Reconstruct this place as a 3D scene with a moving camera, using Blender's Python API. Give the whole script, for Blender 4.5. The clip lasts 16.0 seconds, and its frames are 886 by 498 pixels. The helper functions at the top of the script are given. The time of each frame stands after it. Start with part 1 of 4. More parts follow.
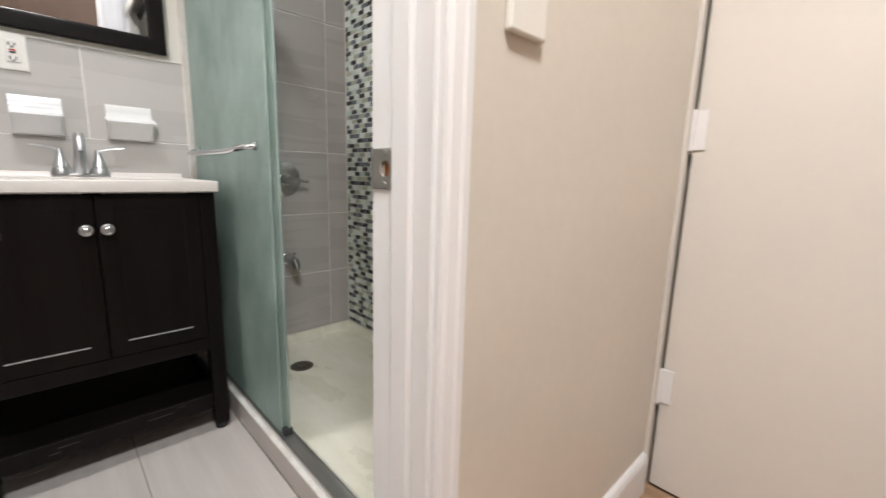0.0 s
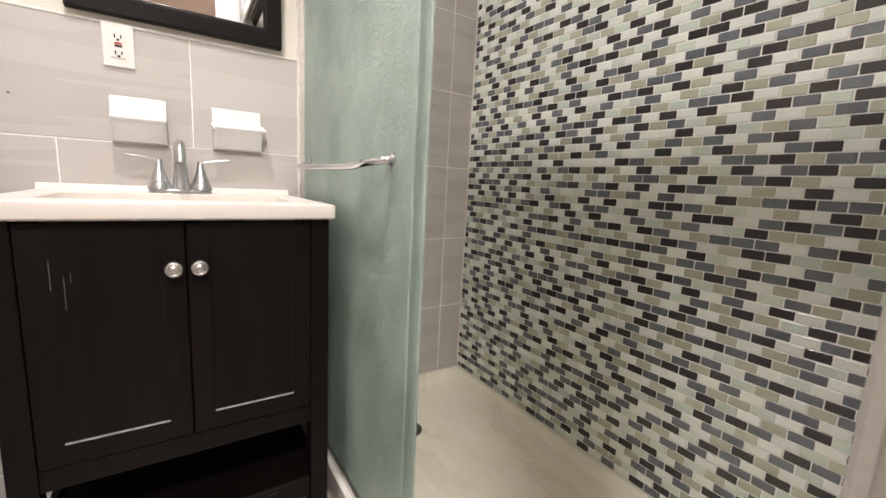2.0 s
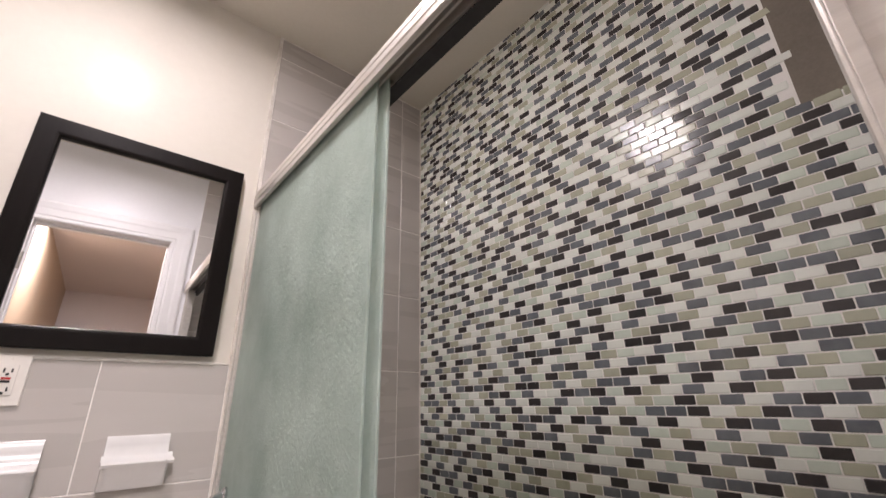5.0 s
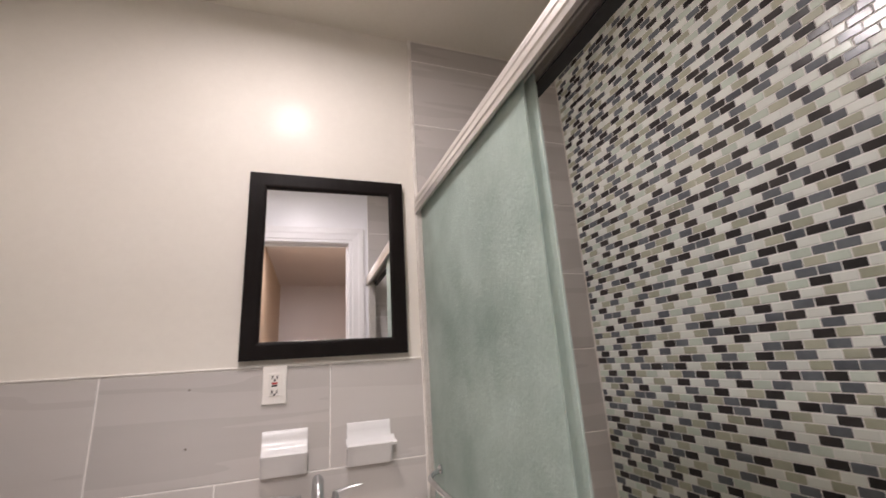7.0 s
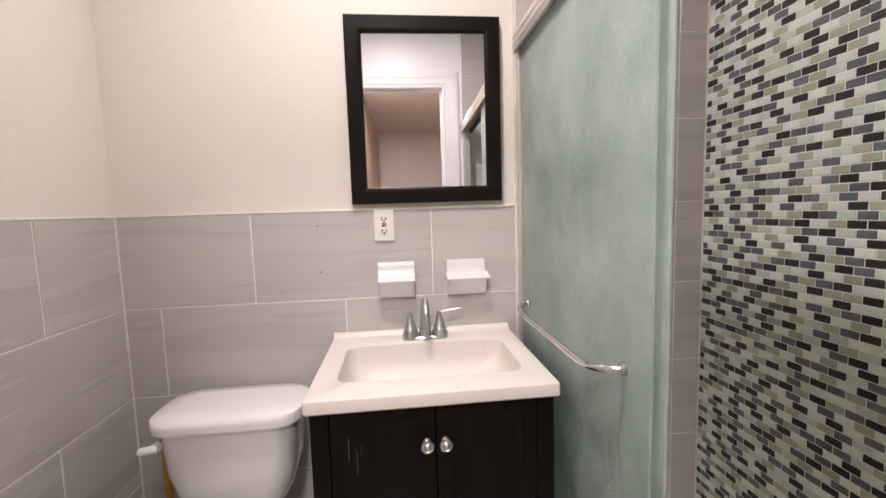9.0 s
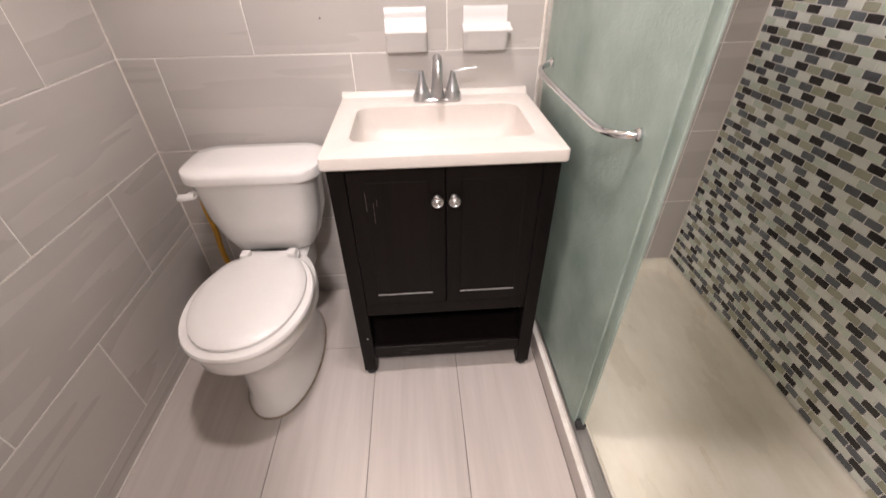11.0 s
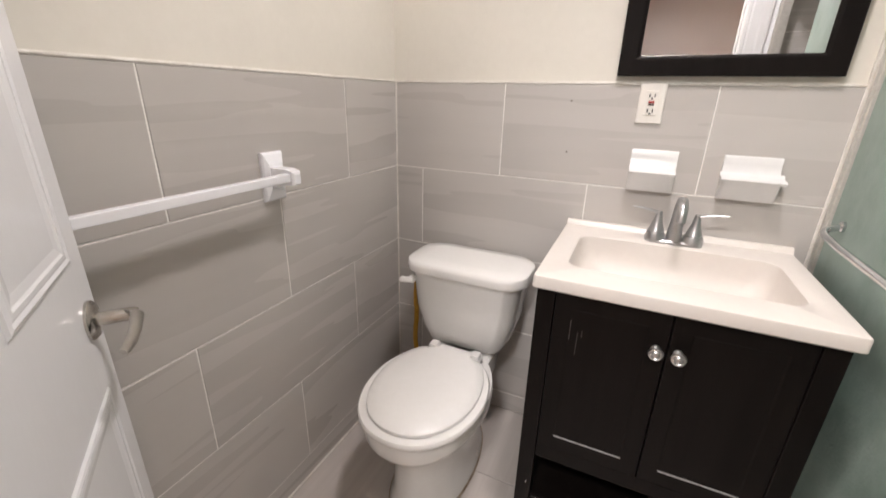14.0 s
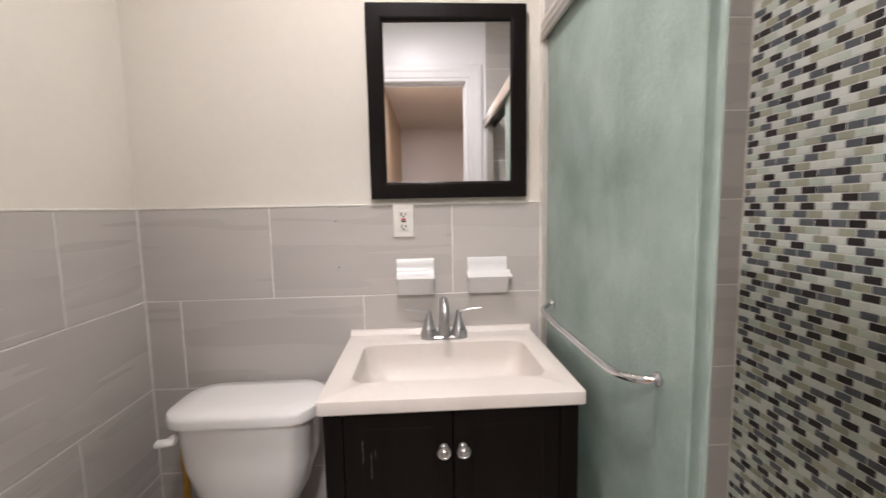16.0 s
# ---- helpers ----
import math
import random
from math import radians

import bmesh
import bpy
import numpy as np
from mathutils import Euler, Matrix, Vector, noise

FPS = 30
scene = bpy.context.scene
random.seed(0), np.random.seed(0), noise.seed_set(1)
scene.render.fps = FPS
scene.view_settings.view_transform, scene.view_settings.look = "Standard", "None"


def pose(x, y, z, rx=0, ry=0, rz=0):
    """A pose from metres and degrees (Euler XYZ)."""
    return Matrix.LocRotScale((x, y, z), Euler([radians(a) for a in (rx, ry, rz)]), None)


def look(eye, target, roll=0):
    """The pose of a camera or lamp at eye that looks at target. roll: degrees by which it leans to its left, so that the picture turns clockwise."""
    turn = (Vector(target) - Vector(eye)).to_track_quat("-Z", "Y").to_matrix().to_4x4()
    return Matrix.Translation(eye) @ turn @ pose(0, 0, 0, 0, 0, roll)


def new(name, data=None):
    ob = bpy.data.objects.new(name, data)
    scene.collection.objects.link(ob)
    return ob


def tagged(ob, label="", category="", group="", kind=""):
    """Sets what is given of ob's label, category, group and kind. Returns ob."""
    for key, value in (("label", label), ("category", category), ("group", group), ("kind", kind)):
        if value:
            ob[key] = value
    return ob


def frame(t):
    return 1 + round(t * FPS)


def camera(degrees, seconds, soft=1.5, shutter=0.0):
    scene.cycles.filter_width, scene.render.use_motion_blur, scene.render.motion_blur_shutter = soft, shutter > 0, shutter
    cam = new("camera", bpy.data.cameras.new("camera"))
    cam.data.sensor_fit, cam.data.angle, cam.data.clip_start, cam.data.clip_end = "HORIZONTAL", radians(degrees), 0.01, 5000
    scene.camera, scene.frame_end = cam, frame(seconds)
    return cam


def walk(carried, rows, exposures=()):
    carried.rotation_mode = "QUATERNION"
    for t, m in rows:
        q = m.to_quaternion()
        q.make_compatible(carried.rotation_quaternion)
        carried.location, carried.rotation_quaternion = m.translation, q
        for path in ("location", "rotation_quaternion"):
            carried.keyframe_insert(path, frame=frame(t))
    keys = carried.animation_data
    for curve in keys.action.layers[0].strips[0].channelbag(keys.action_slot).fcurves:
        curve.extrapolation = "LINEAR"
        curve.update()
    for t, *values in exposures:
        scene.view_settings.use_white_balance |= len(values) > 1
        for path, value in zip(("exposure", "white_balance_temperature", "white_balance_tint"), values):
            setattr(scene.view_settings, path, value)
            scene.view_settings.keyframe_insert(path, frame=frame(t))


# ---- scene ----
cam = camera(94.4, 16.0, soft=1.5, shutter=0.3)
PATH = [
    (0, (0.907, -1.975, 0.913), (2.275, -0.56, 0.559), 1.6),
    (0.5, (0.933, -1.827, 0.913), (2.029, -0.202, 0.517), 1.8),
    (0.7, (0.928, -1.745, 0.91), (1.994, -0.1, 0.511), 2.0),
    (1, (0.924, -1.653, 0.911), (1.996, -0.009, 0.524), 2.1),
    (1.5, (0.948, -1.562, 0.921), (2.031, 0.08, 0.56), 2.4),
    (2, (0.977, -1.49, 0.938), (2.072, 0.154, 0.624), 2.9),
    (2.5, (0.973, -1.444, 0.964), (2.086, 0.206, 0.768), 3.0),
    (3, (0.984, -1.419, 1.012), (2.174, 0.188, 1.081), 2.2),
    (3.5, (0.993, -1.435, 1.046), (2.246, 0.094, 1.345), 1.4),
    (4, (1.007, -1.423, 1.095), (2.294, 0.03, 1.577), 1.1),
    (6.4, (0.972, -1.421, 1.291), (1.908, 0.162, 2.078), -3.1),
    (6.5, (0.968, -1.421, 1.293), (1.859, 0.21, 2.033), -3.3),
    (7, (0.939, -1.423, 1.306), (1.593, 0.393, 1.827), -3.6),
    (7.5, (0.923, -1.442, 1.316), (1.364, 0.483, 1.632), -3.8),
    (8, (0.919, -1.451, 1.324), (1.229, 0.52, 1.47), -3.3),
    (10.5, (0.942, -1.461, 1.282), (1.078, 0.32, 0.382), -0.7),
    (11, (0.931, -1.452, 1.288), (1.026, 0.148, 0.092), -0.9),
    (11.5, (0.914, -1.439, 1.286), (1.003, -0.039, -0.14), -0.5),
    (12, (0.892, -1.422, 1.273), (0.929, -0.164, -0.281), 1.3),
    (12.5, (0.881, -1.413, 1.26), (0.782, -0.172, -0.305), 1.7),
    (13, (0.878, -1.426, 1.255), (0.525, 0.011, -0.09), 0.5),
    (13.5, (0.867, -1.424, 1.256), (0.255, 0.188, 0.243), 1.0),
    (13.7, (0.862, -1.424, 1.254), (0.169, 0.237, 0.38), 1.0),
    (14, (0.861, -1.426, 1.269), (0.083, 0.28, 0.573), 1.4),
    (14.5, (0.873, -1.424, 1.286), (0.088, 0.354, 0.816), 0.8),
    (15, (0.876, -1.421, 1.293), (0.276, 0.458, 0.962), 0.6),
    (15.5, (0.894, -1.414, 1.299), (0.613, 0.551, 1.058), -0.1),
    (16, (0.932, -1.41, 1.306), (1.039, 0.577, 1.104), -1.1),
]
# exposure, white balance in kelvin, tint
EXPOSURES = [(0, 0.33, 6200, 6), (0.5, 0.32, 6250, 7), (1.0, 0.50, 6320, 9), (1.5, 0.6, 6550, 3), (2.5, 0.74, 6850, 20), (3.5, 0.43, 6650, 21), (4.2, 0.28, 6650, 20), (6.4, -0.1, 6750, 18), (8.0, -0.01, 6680, 17),
             (10.5, 0.55, 6920, 19), (12.5, 0.52, 6800, 14), (13.5, 0.48, 6720, 13), (14.2, 0.35, 6650, 11), (15.0, 0.08, 6550, 11), (16.0, 0.12, 6620, 13)]
walk(cam, [(t, look(eye, target, roll)) for t, eye, target, roll in PATH], EXPOSURES)

# ---- light ----
world = bpy.data.worlds.new("world")
world.use_nodes = True
world.node_tree.nodes["Background"].inputs[0].default_value = (0.9, 0.85, 0.8, 1)
world.node_tree.nodes["Background"].inputs[1].default_value = 0.02
scene.world = world
LAMP = (0.87, -0.69)          # the bathroom's ceiling lamp
LAMP_GLOW = 228.0
HALL_WATTS = 37.0
CEIL, HALL_CEIL = 2.65, 2.5
WAINSCOT, ROW = 1.316, 0.308  # top of the wall tiles, height of one row
DOOR_Y0, DOOR_Y1 = -1.515, -1.62   # bathroom and hall faces of the door wall
JAMB0, JAMB1, HEAD = 0.597, 1.222, 2.160
MOSAIC_X = 2.084


def area(name, m, sx, sy, watts, colour):
    d = bpy.data.lights.new(name, "AREA")
    d.shape, d.size, d.size_y, d.energy, d.color = "RECTANGLE", sx, sy, watts, colour
    ob = new(name, d)
    ob.matrix_world = m
    return ob


area("hall_light", look((0.72, -2.3, 2.47), (0.72, -2.3, 0)), 0.3, 0.3, HALL_WATTS, (1.0, 0.99, 0.995))

# ---- materials ----


def shader(name):
    m = bpy.data.materials.new(name)
    m.use_nodes = True
    nt = m.node_tree
    return m, nt, nt.nodes["Principled BSDF"]


def add_node(nt, kind, **values):
    n = nt.nodes.new(kind)
    for k, v in values.items():
        n.inputs[k].default_value = v
    return n


def surface(name, dark, light, stretch=(1, 1, 1), scale=6.0, rough=0.4, rough_to=None, bump=0.0, fine=60.0, metal=0.0,
            coat=0.0, piece=0.0, detail=4.0, spec=0.5, contrast=(0.35, 0.65)):
    """Two-scale noise between two colours, laid on in world metres, with fine relief and, for pieces, a shift of tone from one to the next."""
    m, nt, b = shader(name)
    geo = nt.nodes.new("ShaderNodeNewGeometry")
    info = nt.nodes.new("ShaderNodeObjectInfo")
    mp = nt.nodes.new("ShaderNodeMapping")
    mp.inputs["Scale"].default_value = stretch
    off = nt.nodes.new("ShaderNodeVectorMath")
    off.operation = "ADD"
    mul = nt.nodes.new("ShaderNodeMath")
    mul.operation = "MULTIPLY"
    mul.inputs[1].default_value = 17.0 if piece else 0.0
    both = nt.nodes.new("ShaderNodeMath")
    both.operation = "ADD"
    nt.links.new(info.outputs["Random"], both.inputs[0])
    nt.links.new(geo.outputs["Random Per Island"], both.inputs[1])
    chance = nt.nodes.new("ShaderNodeMath")
    chance.operation = "FRACT"
    nt.links.new(both.outputs[0], chance.inputs[0])
    nt.links.new(chance.outputs[0], mul.inputs[0])
    nt.links.new(geo.outputs["Position"], off.inputs[0])
    nt.links.new(mul.outputs[0], off.inputs[1])
    nt.links.new(off.outputs[0], mp.inputs["Vector"])
    big = add_node(nt, "ShaderNodeTexNoise", Scale=scale, Detail=detail, Roughness=0.6)
    small = add_node(nt, "ShaderNodeTexNoise", Scale=fine, Detail=3.0, Roughness=0.6)
    nt.links.new(mp.outputs[0], big.inputs["Vector"])
    nt.links.new(mp.outputs[0], small.inputs["Vector"])
    mix = nt.nodes.new("ShaderNodeMix")
    mix.data_type = "FLOAT"
    mix.inputs[0].default_value = 0.3
    nt.links.new(big.outputs["Fac"], mix.inputs[2])
    nt.links.new(small.outputs["Fac"], mix.inputs[3])
    ramp = nt.nodes.new("ShaderNodeValToRGB")
    ramp.color_ramp.elements[0].position, ramp.color_ramp.elements[1].position = contrast
    ramp.color_ramp.elements[0].color, ramp.color_ramp.elements[1].color = (*dark, 1), (*light, 1)
    nt.links.new(mix.outputs[0], ramp.inputs[0])
    if piece:
        hsv = nt.nodes.new("ShaderNodeHueSaturation")
        rng = nt.nodes.new("ShaderNodeMapRange")
        rng.inputs["To Min"].default_value, rng.inputs["To Max"].default_value = 1 - piece, 1 + piece
        nt.links.new(chance.outputs[0], rng.inputs[0])
        nt.links.new(rng.outputs[0], hsv.inputs["Value"])
        nt.links.new(ramp.outputs[0], hsv.inputs["Color"])
        nt.links.new(hsv.outputs[0], b.inputs["Base Color"])
    else:
        nt.links.new(ramp.outputs[0], b.inputs["Base Color"])
    rr = nt.nodes.new("ShaderNodeMapRange")
    rr.inputs["From Min"].default_value, rr.inputs["From Max"].default_value = 0.3, 0.7
    rr.inputs["To Min"].default_value, rr.inputs["To Max"].default_value = rough, rough_to if rough_to is not None else rough * 1.25
    nt.links.new(big.outputs["Fac"], rr.inputs[0])
    nt.links.new(rr.outputs[0], b.inputs["Roughness"])
    b.inputs["Metallic"].default_value = metal
    b.inputs["Coat Weight"].default_value = coat
    b.inputs["Coat Roughness"].default_value = 0.08
    b.inputs["Specular IOR Level"].default_value = spec
    if bump:
        bp = nt.nodes.new("ShaderNodeBump")
        bp.inputs["Strength"].default_value = bump
        bp.inputs["Distance"].default_value = 0.002
        nt.links.new(small.outputs["Fac"], bp.inputs["Height"])
        nt.links.new(bp.outputs[0], b.inputs["Normal"])
    return m


M_PAINT = surface("cream_wall_paint", (0.70, 0.665, 0.595), (0.745, 0.71, 0.64), scale=1.6, rough=0.20, rough_to=0.25, bump=0.06, fine=45, spec=0.055)
M_PAINT_WHITE = surface("white_wall_paint", (0.82, 0.82, 0.835), (0.86, 0.86, 0.875), scale=1.6, rough=0.22, rough_to=0.28, bump=0.06, fine=45, spec=0.1)
M_ROD = surface("bright_white_glaze", (0.83, 0.835, 0.86), (0.87, 0.875, 0.90), scale=3, rough=0.18, rough_to=0.24)
M_CEIL = surface("ceiling_paint", (0.66, 0.62, 0.54), (0.72, 0.68, 0.60), scale=1.3, rough=0.6, bump=0.1, fine=60)
M_TILE_X = surface("grey_wall_tile_along_x", (0.470, 0.441, 0.415), (0.525, 0.496, 0.469), (0.35, 4, 5.0), 2.0, 0.24, 0.32, 0.03, 5, piece=0.03, detail=2.2, contrast=(0.2, 0.82))
M_TILE_Y = surface("grey_wall_tile_along_y", (0.470, 0.441, 0.415), (0.525, 0.496, 0.469), (4, 0.35, 5.0), 2.0, 0.24, 0.32, 0.03, 5, piece=0.03, detail=2.2, contrast=(0.2, 0.82))
M_FLOOR = surface("grey_floor_tile", (0.45, 0.405, 0.375), (0.57, 0.52, 0.485), (7, 0.4, 5), 2.2, 0.30, 0.44, 0.03, 8, piece=0.03, detail=3.0, contrast=(0.32, 0.68))
M_GROUT = surface("white_grout", (0.80, 0.775, 0.735), (0.88, 0.855, 0.815), scale=20, rough=0.8, bump=0.3, fine=300)
M_GROUT_FLOOR = surface("dark_floor_grout", (0.15, 0.13, 0.115), (0.27, 0.24, 0.21), scale=12, rough=0.85, bump=0.3, fine=300)
M_CAULK = surface("white_caulk", (0.62, 0.58, 0.52), (0.82, 0.79, 0.74), scale=18, rough=0.45, bump=0.2, fine=120)
M_TRIM = surface("white_gloss_trim_paint", (0.785, 0.775, 0.775), (0.805, 0.795, 0.795), (1, 1, 0.6), 5, 0.38, 0.42, 0.06, 60, spec=0.4)
M_DOOR = surface("white_door_paint", (0.79, 0.79, 0.805), (0.81, 0.81, 0.825), (1, 1, 0.4), 4, 0.13, 0.18, 0.05, 80)
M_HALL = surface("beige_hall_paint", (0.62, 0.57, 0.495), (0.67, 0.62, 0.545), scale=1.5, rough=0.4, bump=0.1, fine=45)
M_HALL_FAR = surface("dusky_pink_hall_paint", (0.72, 0.67, 0.67), (0.76, 0.71, 0.71), scale=1.5, rough=0.35, bump=0.1, fine=45)
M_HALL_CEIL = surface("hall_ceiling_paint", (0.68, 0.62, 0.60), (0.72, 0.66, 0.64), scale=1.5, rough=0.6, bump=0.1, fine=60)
M_DOOR_HALL = surface("cream_hall_door_paint", (0.68, 0.645, 0.60), (0.71, 0.675, 0.63), scale=2, rough=0.45, bump=0.06, fine=60, spec=0.35)
M_WOOD = surface("brown_hall_floor_boards", (0.24, 0.145, 0.09), (0.40, 0.26, 0.165), (12, 0.8, 1), 3, 0.3, 0.4, 0.05, 12, piece=0.15)
M_ESPRESSO = surface("espresso_painted_wood", (0.0050, 0.0034, 0.0030), (0.0085, 0.0062, 0.0055), (12, 12, 1.2), 3, 0.36, 0.48, 0.08, 22, spec=0.13)
M_SCRATCH = surface("scratched_bare_wood", (0.07, 0.06, 0.055), (0.16, 0.14, 0.13), scale=90, rough=0.6)
M_SCUFF = surface("faint_worn_finish", (0.022, 0.019, 0.017), (0.05, 0.045, 0.04), scale=60, rough=0.5)
# pale tone paints the light caught by the cabinet doors' lower ledge
M_LIT_EDGE = surface("lit_moulding_edge", (0.30, 0.29, 0.28), (0.46, 0.45, 0.44), scale=30, rough=0.4)
M_CERAMIC = surface("white_ceramic", (0.80, 0.785, 0.76), (0.84, 0.825, 0.80), scale=3, rough=0.08, rough_to=0.12, coat=0.3)
M_DISH = surface("glazed_dish_ceramic", (0.68, 0.67, 0.66), (0.73, 0.72, 0.71), scale=3, rough=0.22, rough_to=0.28)
M_SEAT = surface("white_plastic_seat", (0.77, 0.75, 0.72), (0.81, 0.79, 0.77), scale=3, rough=0.2, rough_to=0.26)
M_TOP = surface("cultured_marble_top", (0.67, 0.615, 0.57), (0.71, 0.66, 0.615), scale=4, rough=0.30, rough_to=0.38, spec=0.4)
M_FAUCET = surface("brushed_nickel_faucet", (0.50, 0.50, 0.51), (0.60, 0.60, 0.61), scale=9, rough=0.25, rough_to=0.36, metal=1.0)
M_DRAIN = surface("tarnished_drain_metal", (0.10, 0.085, 0.065), (0.17, 0.15, 0.12), scale=30, rough=0.4, rough_to=0.5, metal=0.6)
M_CHROME = surface("chrome", (0.60, 0.60, 0.61), (0.72, 0.72, 0.73), scale=9, rough=0.09, rough_to=0.16, metal=1.0)
M_STRIKE = surface("dull_nickel_strike", (0.36, 0.35, 0.32), (0.44, 0.43, 0.40), scale=40, rough=0.42, rough_to=0.5, metal=1.0)
M_NICKEL = surface("satin_nickel", (0.45, 0.43, 0.40), (0.50, 0.48, 0.45), scale=8, rough=0.24, rough_to=0.34, metal=1.0)
M_KNOB = surface("satin_chrome_knob", (0.60, 0.59, 0.58), (0.70, 0.69, 0.68), scale=30, rough=0.28, rough_to=0.36, metal=1.0)
M_ALU = surface("brushed_aluminium", (0.50, 0.49, 0.47), (0.62, 0.61, 0.59), (30, 1, 30), 4, 0.28, 0.42, 0.05, 30, metal=1.0)
M_ALU_WHITE = surface("dull_white_aluminium", (0.60, 0.57, 0.53), (0.70, 0.67, 0.63), (20, 1, 20), 4, 0.3, 0.4, 0.05, 30, metal=0.55)
# rubber of guides and glides, also the painted shade under the header rail
M_DARK = surface("dark_rubber_and_rail_shade", (0.015, 0.015, 0.015), (0.03, 0.03, 0.03), scale=30, rough=0.6)
M_PAN = surface("stained_cream_shower_pan", (0.80, 0.755, 0.61), (0.92, 0.885, 0.765), (2.2, 0.8, 1), 2.6, 0.22, 0.4, 0.03, 14, detail=6)
M_HOSE = surface("yellow_supply_hose", (0.50, 0.25, 0.02), (0.62, 0.34, 0.04), scale=40, rough=0.4, bump=0.3, fine=200)
M_PLATE = surface("white_switch_plastic", (0.74, 0.71, 0.66), (0.78, 0.75, 0.70), scale=8, rough=0.3)
M_RED = surface("red_button", (0.42, 0.02, 0.02), (0.5, 0.03, 0.03), scale=30, rough=0.4)
M_BLACK = surface("black_slot", (0.01, 0.01, 0.01), (0.02, 0.02, 0.02), scale=30, rough=0.5)
M_BRASS = surface("raw_wood_and_copper_hole", (0.58, 0.24, 0.09), (0.74, 0.34, 0.14), scale=40, rough=0.6)
M_ADHESIVE = surface("bare_brown_adhesive", (0.16, 0.135, 0.105), (0.22, 0.19, 0.155), scale=12, rough=0.7, bump=0.3, fine=120)
M_SEAL = surface("brown_dirty_seal", (0.16, 0.11, 0.07), (0.42, 0.34, 0.26), scale=14, rough=0.6)
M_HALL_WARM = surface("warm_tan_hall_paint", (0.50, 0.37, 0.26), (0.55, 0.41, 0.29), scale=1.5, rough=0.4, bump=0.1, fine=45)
M_STAIN = surface("soap_stain", (0.76, 0.715, 0.575), (0.86, 0.825, 0.70), scale=10, rough=0.45)

M_MOSAIC = [
    surface("mint_glass_mosaic", (0.57, 0.65, 0.56), (0.68, 0.75, 0.66), scale=9, rough=0.17, rough_to=0.24, fine=40, spec=0.48, piece=0.07),
    surface("white_glass_mosaic", (0.78, 0.81, 0.75), (0.85, 0.88, 0.82), scale=9, rough=0.17, rough_to=0.24, fine=40, spec=0.48, piece=0.06),
    surface("olive_glass_mosaic", (0.42, 0.43, 0.325), (0.52, 0.525, 0.41), scale=9, rough=0.17, rough_to=0.24, fine=40, spec=0.48, piece=0.10),
    surface("slate_glass_mosaic", (0.118, 0.131, 0.146), (0.185, 0.200, 0.216), scale=9, rough=0.16, rough_to=0.23, fine=40, spec=0.48, piece=0.14),
    surface("black_glass_mosaic", (0.036, 0.032, 0.032), (0.058, 0.052, 0.051), scale=9, rough=0.15, rough_to=0.22, fine=40, spec=0.48, piece=0.15),
]
M_GROUT_MOSAIC = surface("white_mosaic_grout", (0.84, 0.825, 0.79), (0.90, 0.885, 0.85), scale=20, rough=0.8, bump=0.3, fine=300)


def mirror_material():
    m, nt, b = shader("silvered_mirror")
    b.inputs["Base Color"].default_value = (0.95, 0.96, 0.98, 1)
    b.inputs["Metallic"].default_value, b.inputs["Roughness"].default_value = 1.0, 0.005
    return m


